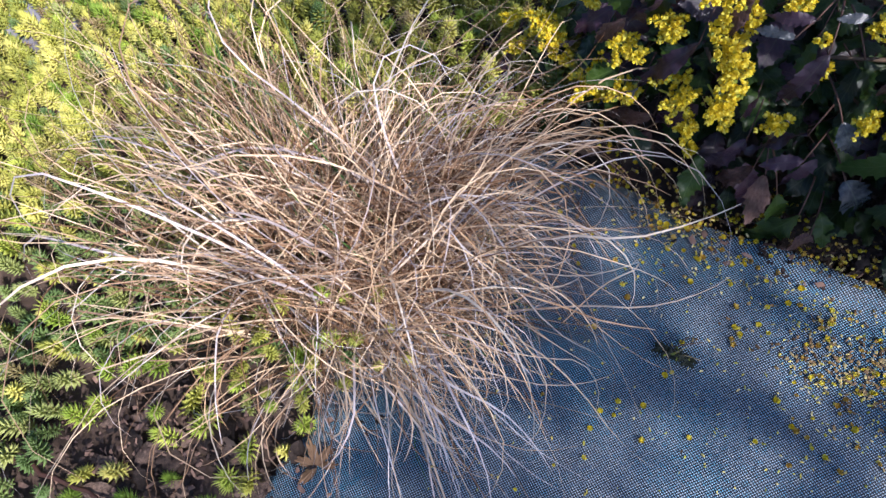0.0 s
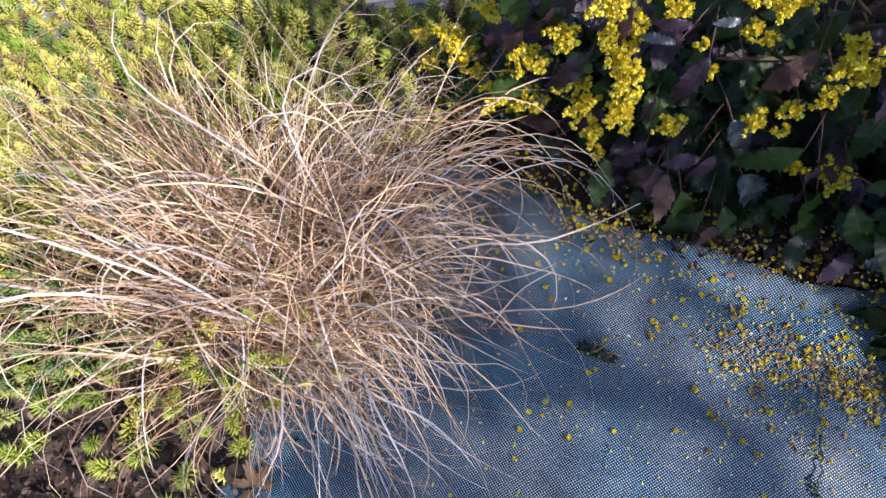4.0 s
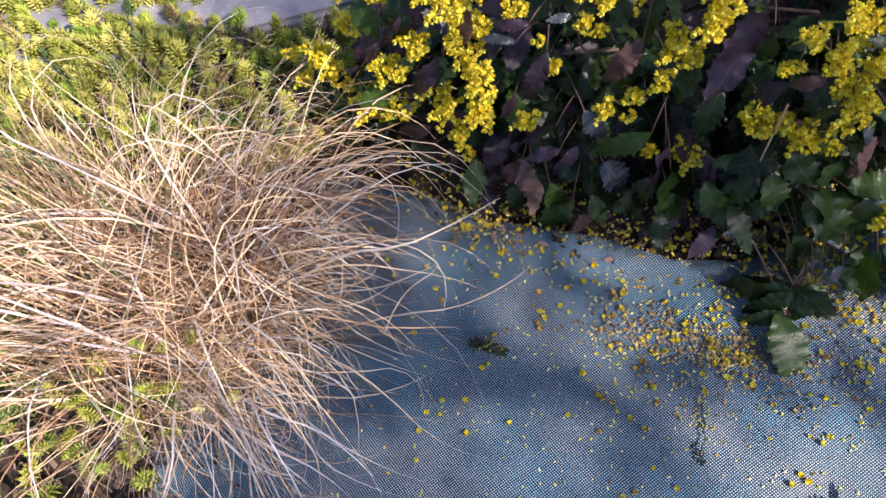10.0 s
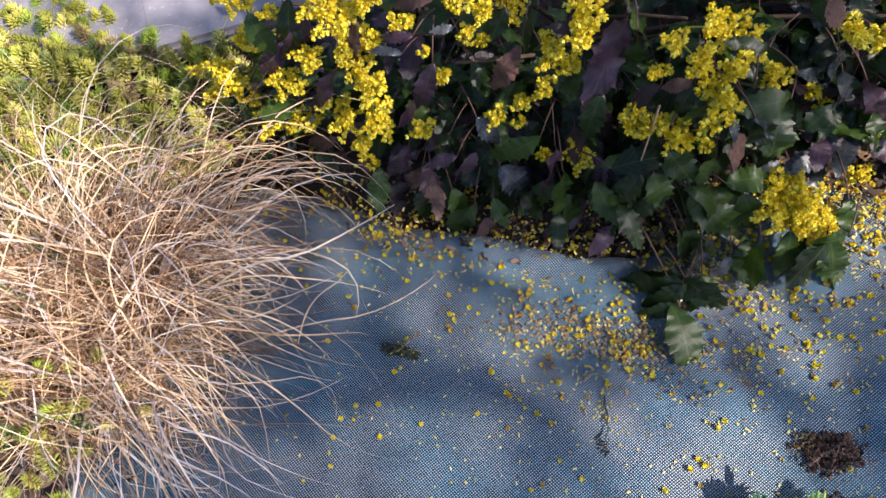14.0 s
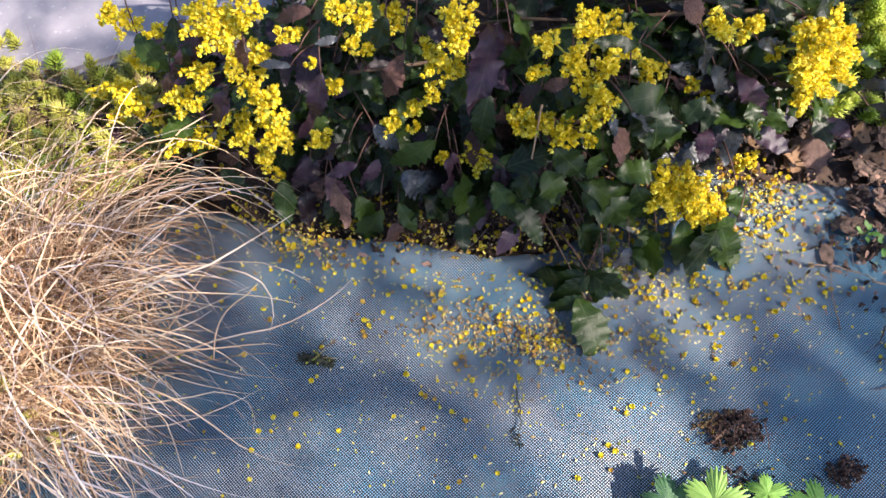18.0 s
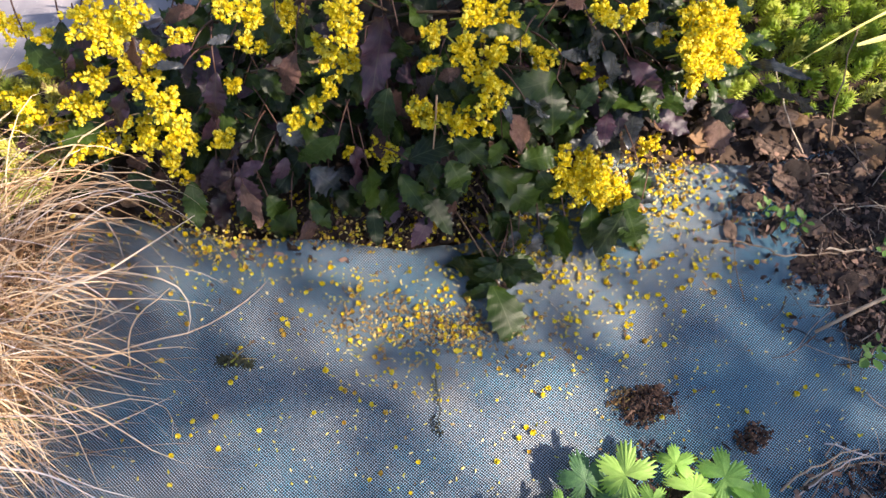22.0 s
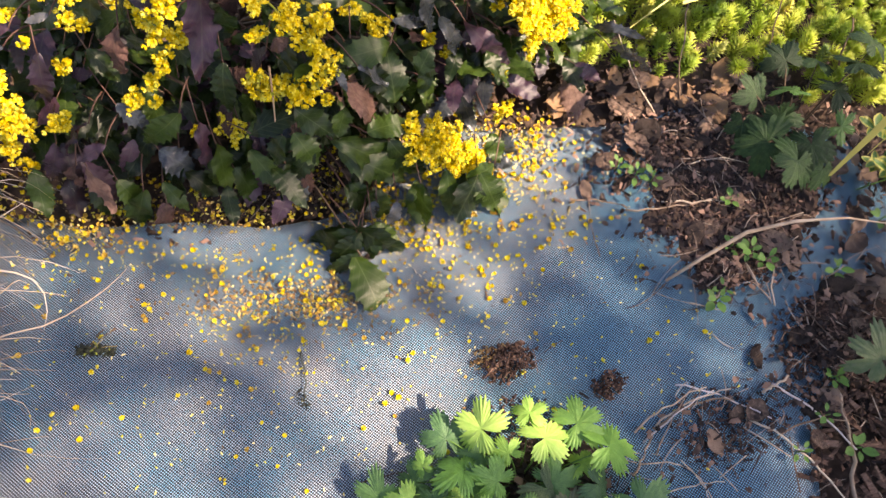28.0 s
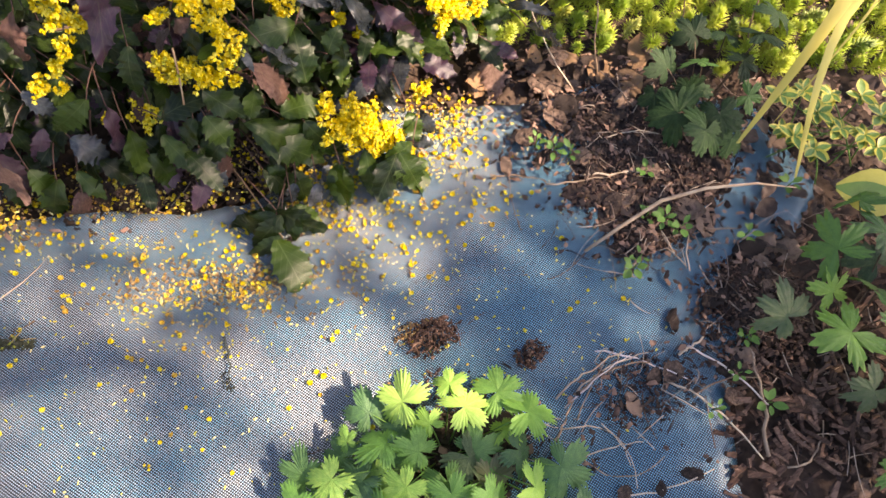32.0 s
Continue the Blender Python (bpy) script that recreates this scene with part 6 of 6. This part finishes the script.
# ---- strap leaves, straws and twigs ----
def build_straps():
    base = Vector((1.12, 0.3, -0.01))
    top = thing("strap_leaved_plant", "yellow sword-shaped leaves arching over the litter", "strap-leaved plant", base)
    for pts, w in (([(0, 0, 0), (-0.1, -0.06, 0.26), (-0.22, -0.14, 0.3), (-0.335, -0.208, 0.25), (-0.355, -0.228, 0.06)], 0.012),
                   ([(0.02, -0.02, 0), (-0.08, -0.1, 0.27), (-0.2, -0.18, 0.31), (-0.322, -0.212, 0.24), (-0.297, -0.288, 0.03)], 0.009),
                   ([(0.03, 0.02, 0), (-0.06, -0.05, 0.2), (-0.17, -0.14, 0.27), (-0.25, -0.2, 0.2), (-0.29, -0.22, 0.05)], 0.0028),
                   ([(0.05, 0.0, 0), (-0.1, -0.03, 0.15), (-0.28, -0.03, 0.175), (-0.38, -0.025, 0.17), (-0.46, -0.017, 0.16)], 0.009),
                   ([(0.04, 0.06, 0), (-0.18, 0.03, 0.13), (-0.34, 0.02, 0.15), (-0.42, 0.015, 0.14), (-0.5, 0.01, 0.1)], 0.0022)):
        cv = [Vector(p) for p in pts]
        dense = []
        for i in range(len(cv) - 1):
            p0, p1, p2, p3 = cv[max(0, i - 1)], cv[i], cv[i + 1], cv[min(len(cv) - 1, i + 2)]
            for k in range(6):
                t = k / 6
                dense.append(0.5 * ((2 * p1) + (p2 - p0) * t + (2 * p0 - 5 * p1 + 4 * p2 - p3) * t * t + (3 * p1 - p0 - 3 * p2 + p3) * t ** 3))
        dense.append(cv[-1])
        vs, fs = blade(dense, w, Vector((-0.4, -0.6, 0.6)).normalized(), 0.2)
        part("blade", mesh_of("blade", vs, fs, M_STRAP), top)


build_straps()


def stick(name, label, category, a, b, radius, material, bow=0.0, seed=0, n=9, taper=0.6):
    r2 = random.Random(seed)
    pts = []
    for i, p in enumerate(curve_points(a, b, 0.0, n, (bow * (a[1] - b[1]), bow * (b[0] - a[0]), 0))):
        pts.append(p + Vector((r2.gauss(0, 1), r2.gauss(0, 1), abs(r2.gauss(0, 0.5)))) * radius * 0.8)
    o = pts[0].copy()
    vs, fs = tube([p - o for p in pts], radius, 6, taper)
    ob = new(name, mesh_of(name, vs, fs, material))
    ob.location = o
    return tagged(ob, label, category, "twigs")


def build_sticks():
    pts = [Vector(p) for p in ((0.554, 0.044, 0.004), (0.604, 0.05, 0.014), (0.656, 0.054, 0.028), (0.707, 0.043, 0.036), (0.762, 0.022, 0.04), (0.804, -0.002, 0.036))]
    vs, fs = blade([p - pts[0] for p in pts], 0.0026, Vector((0.1, -0.3, 1)), 0.5)
    ob = new("dry_straw", mesh_of("dry_straw", vs, fs, M_TWIG))
    ob.location = pts[0]
    so = ob.modifiers.new("thickness", "SOLIDIFY")
    so.thickness = 0.0014
    tagged(ob, "long flat dry tan straw bent across the litter", "dry straw")
    k = 0
    for a, b, r, bow in (((0.458, -0.093), (0.551, -0.098), 0.0016, 0.1), ((0.462, -0.089), (0.555, -0.088), 0.0011, 0.06), ((0.418, -0.124), (0.456, -0.096), 0.0013, 0), ((0.431, -0.142), (0.512, -0.186), 0.0009, -0.25), ((0.574, -0.149), (0.65, -0.165), 0.0011, 0.1), ((0.609, -0.232), (0.659, -0.13), 0.0022, -0.05), ((0.555, -0.12), (0.60, -0.235), 0.0014, 0.1), ((0.621, -0.255), (0.682, -0.23), 0.0011, -0.2), ((0.586, -0.105), (0.621, -0.1), 0.0018, 0),
                         ((0.499, 0.173), (0.556, 0.138), 0.0013, 0.1), ((0.556, 0.138), (0.66, 0.11), 0.0012, -0.05), ((0.60, 0.13), (0.695, 0.088), 0.0014, 0.0), ((0.61, 0.23), (0.70, 0.09), 0.0008, 0.2), ((0.63, 0.2), (0.69, 0.08), 0.0008, -0.2), ((0.64, 0.16), (0.73, 0.12), 0.0009, 0.15), ((0.5, 0.1), (0.525, 0.175), 0.0007, 0.05), ((0.62, 0.02), (0.73, -0.01), 0.001, 0.05), ((0.65, -0.03), (0.72, 0.03), 0.0009, 0.15), ((0.43, -0.115), (0.47, -0.2), 0.0008, 0.3), ((0.455, -0.2), (0.55, -0.22), 0.001, -0.05), ((0.47, -0.13), (0.475, -0.18), 0.0008, 0.1)):
        k += 1
        stick("twig", "thin dry twig lying on the sheet and litter", "twig", (*a, 0.005), (*b, 0.008), r, M_TWIG, bow, k)
    for a, b, r in (((-0.8, 0.09, 0.0), (-0.63, 0.035, 0.006), 0.0035), ((0.16, -0.02, 0.004), (0.215, -0.03, 0.006), 0.0008)):
        k += 1
        stick("twig", "reddish-brown woody twig on the ground", "twig", a, b, r, M_REDSTEM, 0.03, k)
    for a, b, rad in (((0.44, -0.085, 0.006), (0.53, -0.075, 0.012), 0.0012), ((0.445, -0.1, 0.004), (0.535, -0.082, 0.014), 0.0009), ((0.45, -0.115, 0.004), (0.52, -0.07, 0.01), 0.0008), ((0.505, -0.06, 0.004), (0.575, -0.13, 0.01), 0.0011), ((0.43, -0.15, 0.004), (0.5, -0.165, 0.005), 0.0009), ((0.6, -0.1, 0.006), (0.64, -0.19, 0.008), 0.0014)):
        k += 1
        stick("twig", "pale bleached dry stalk lying beside a leafy plant", "twig", a, b, rad, M_STRAW_PALE if k % 2 else M_TWIG, 0.04, k)
    # fine broken stalks through the litter
    r2 = random.Random(77)
    pl = Pile()
    spots = [(0.68, 0.09, 0.06, 0.05), (0.64, 0.19, 0.06, 0.03), (0.7, -0.08, 0.05, 0.06), (0.53, -0.12, 0.05, 0.025), (0.68, -0.2, 0.05, 0.06), (0.33, -0.1, 0.05, 0.03), (0.22, 0.34, 0.1, 0.03), (0.8, 0.2, 0.1, 0.05), (0.62, 0.0, 0.04, 0.02)]
    for i in range(330):
        x0, y0, sx, sy = r2.choice(spots)
        x, y, a = r2.gauss(x0, sx), r2.gauss(y0, sy), r2.uniform(0, 6.3)
        p = Vector((x, y, (ground_z(x, y) if membrane_edge(x, y) > 0 else -0.008) + r2.uniform(0.004, 0.013)))
        q = p + Vector((math.cos(a), math.sin(a), r2.gauss(0, 0.06))) * r2.uniform(0.015, 0.055)
        pl.add(*tube(curve_points(p, q, r2.gauss(0, 0.003), 5, (r2.gauss(0, 0.003), r2.gauss(0, 0.003), 0)), r2.uniform(0.0003, 0.0009), 4, 0.7))
    tagged(new("twig_litter", pl.mesh("twig_litter", M_LITTER)), "fine brown broken stalks strewn through the leaf litter", "leaf litter", kind="stuff")
    # short grey-green stalk lying between dark bits
    stick("plant_stalk", "grey-green dry stalk lying on the sheet", "twig", (0.152, 0.128, 0.004), (0.141, 0.082, 0.005), 0.0013, M_LEAFG, 0.06, 90)
    heap("dark_debris", "dark shrivelled plant bits beside a stalk", 0.137, 0.082, 0.006, 0.012, 26, 0.0018, 0.002, M_DARK, 91, category="debris")
    # standing dead stems behind the litter
    for a, b, r in (((0.70, 0.25, -0.01), (0.72, 0.33, 0.10), 0.0012), ((0.83, 0.25, -0.01), (0.85, 0.31, 0.09), 0.001), ((0.66, 0.24, -0.01), (0.62, 0.33, 0.09), 0.0008), ((0.9, 0.2, -0.01), (0.9, 0.23, 0.07), 0.0016)):
        k += 1
        stick("withered_plant", "dry upright withered flower stalk in the bed", "withered plant", a, b, r, M_TWIG, 0.05, k)


build_sticks()


# elongated dark clump of crumbs and thin stalks, of no certain kind
def build_debris_clump():
    r2 = random.Random(95)
    pl = Pile()
    for k in range(150):
        s = r2.random()
        p = Vector((-0.066 + 0.034 * s + r2.gauss(0, 0.0022), 0.224 - 0.014 * s + r2.gauss(0, 0.0026), 0.002 + 0.007 * math.sin(math.pi * min(1, s + 0.1)) * r2.random()))
        pl.add(*crumb(r2, r2.uniform(0.0015, 0.0034)), Matrix.Translation(p), 1 if r2.random() < 0.06 else 0)
    for k in range(5):
        p = Vector((-0.05 + r2.gauss(0, 0.008), 0.218 + r2.gauss(0, 0.003), 0.006))
        pl.add(*tube(curve_points(p, p + Vector((r2.gauss(0.01, 0.008), r2.gauss(0.004, 0.005), 0.001)), 0.002, 4), 0.0005, 4), slot=2)
    tagged(new("shrivelled_flower_head", pl.mesh("shrivelled_flower_head", [M_DARK, M_BUD, M_HUSK], False)), "dark shrivelled clump of debris lying alone on the sheet", "debris")


build_debris_clump()


def build_maple_leaf():
    ob = new("maple_leaf", palmate(99, M_OAK, 5, 0.62, 2, 1.3, 0.1, -0.1, 1.3))
    ob.matrix_basis = Matrix.Translation((-0.411, 0.092, 0.006)) @ Euler((0.1, 0.1, 0.5)).to_matrix().to_4x4() @ Matrix.Scale(0.026, 4)
    tagged(ob, "tan dead lobed leaf lying on the sheet", "dead leaf")


build_maple_leaf()


def oval(seed, material, width=0.3):
    vs, fs = [], []
    for i in range(7):
        s = i / 6
        w = width * math.sin(math.pi * (0.04 + 0.93 * s)) ** 0.8
        for k in (-1, 0, 1):
            vs.append((k * w, s, 0.2 * abs(k) * w - 0.12 * s * s))
    for i in range(6):
        for k in range(2):
            a = i * 3 + k
            fs.append((a, a + 1, a + 4, a + 3))
    return mesh_of("leaf", vs, fs, material)


OVALS = [oval(s, M_WEED, 0.26 + 0.05 * s) for s in range(3)]


def build_weeds():
    r2 = random.Random(101)
    for x, y, n, s in ((0.592, 0.002, 6, 0.016), (0.606, 0.01, 4, 0.011), (0.655, 0.036, 8, 0.017), (0.668, 0.02, 6, 0.014), (0.64, 0.05, 5, 0.012), (0.57, 0.19, 7, 0.013), (0.585, 0.172, 6, 0.014), (0.60, 0.16, 6, 0.013), (0.735, -0.02, 5, 0.014), (0.66, -0.12, 6, 0.013), (0.63, -0.15, 5, 0.011), (0.67, 0.1, 5, 0.012), (0.64, -0.19, 5, 0.018), (0.82, 0.01, 5, 0.014), (0.585, -0.17, 5, 0.01), (-0.2, 0.52, 7, 0.014), (-0.19, 0.5, 6, 0.013)):
        top = thing("weed_seedling", "small bright green weed seedling in the litter", "weed", (x, y, 0.002), "weed seedlings")
        a0 = r2.uniform(0, 6)
        for k in range(n):
            a = a0 + k * 2.4
            d = Vector((math.cos(a), math.sin(a), r2.uniform(0.2, 0.7)))
            part("leaf", r2.choice(OVALS), top, frame_of((d.x * 0.004, d.y * 0.004, 0.006 + 0.002 * k), d, (-d.x * 0.5, -d.y * 0.5, 1), s * r2.uniform(0.5, 0.95)))
        vs, fs = tube([(0, 0, -0.003), (0.001, 0, 0.006), (0, 0, 0.006 + 0.002 * n)], 0.0007, 5)
        part("stalk", mesh_of("stalk", vs, fs, M_WEED), top)


build_weeds()
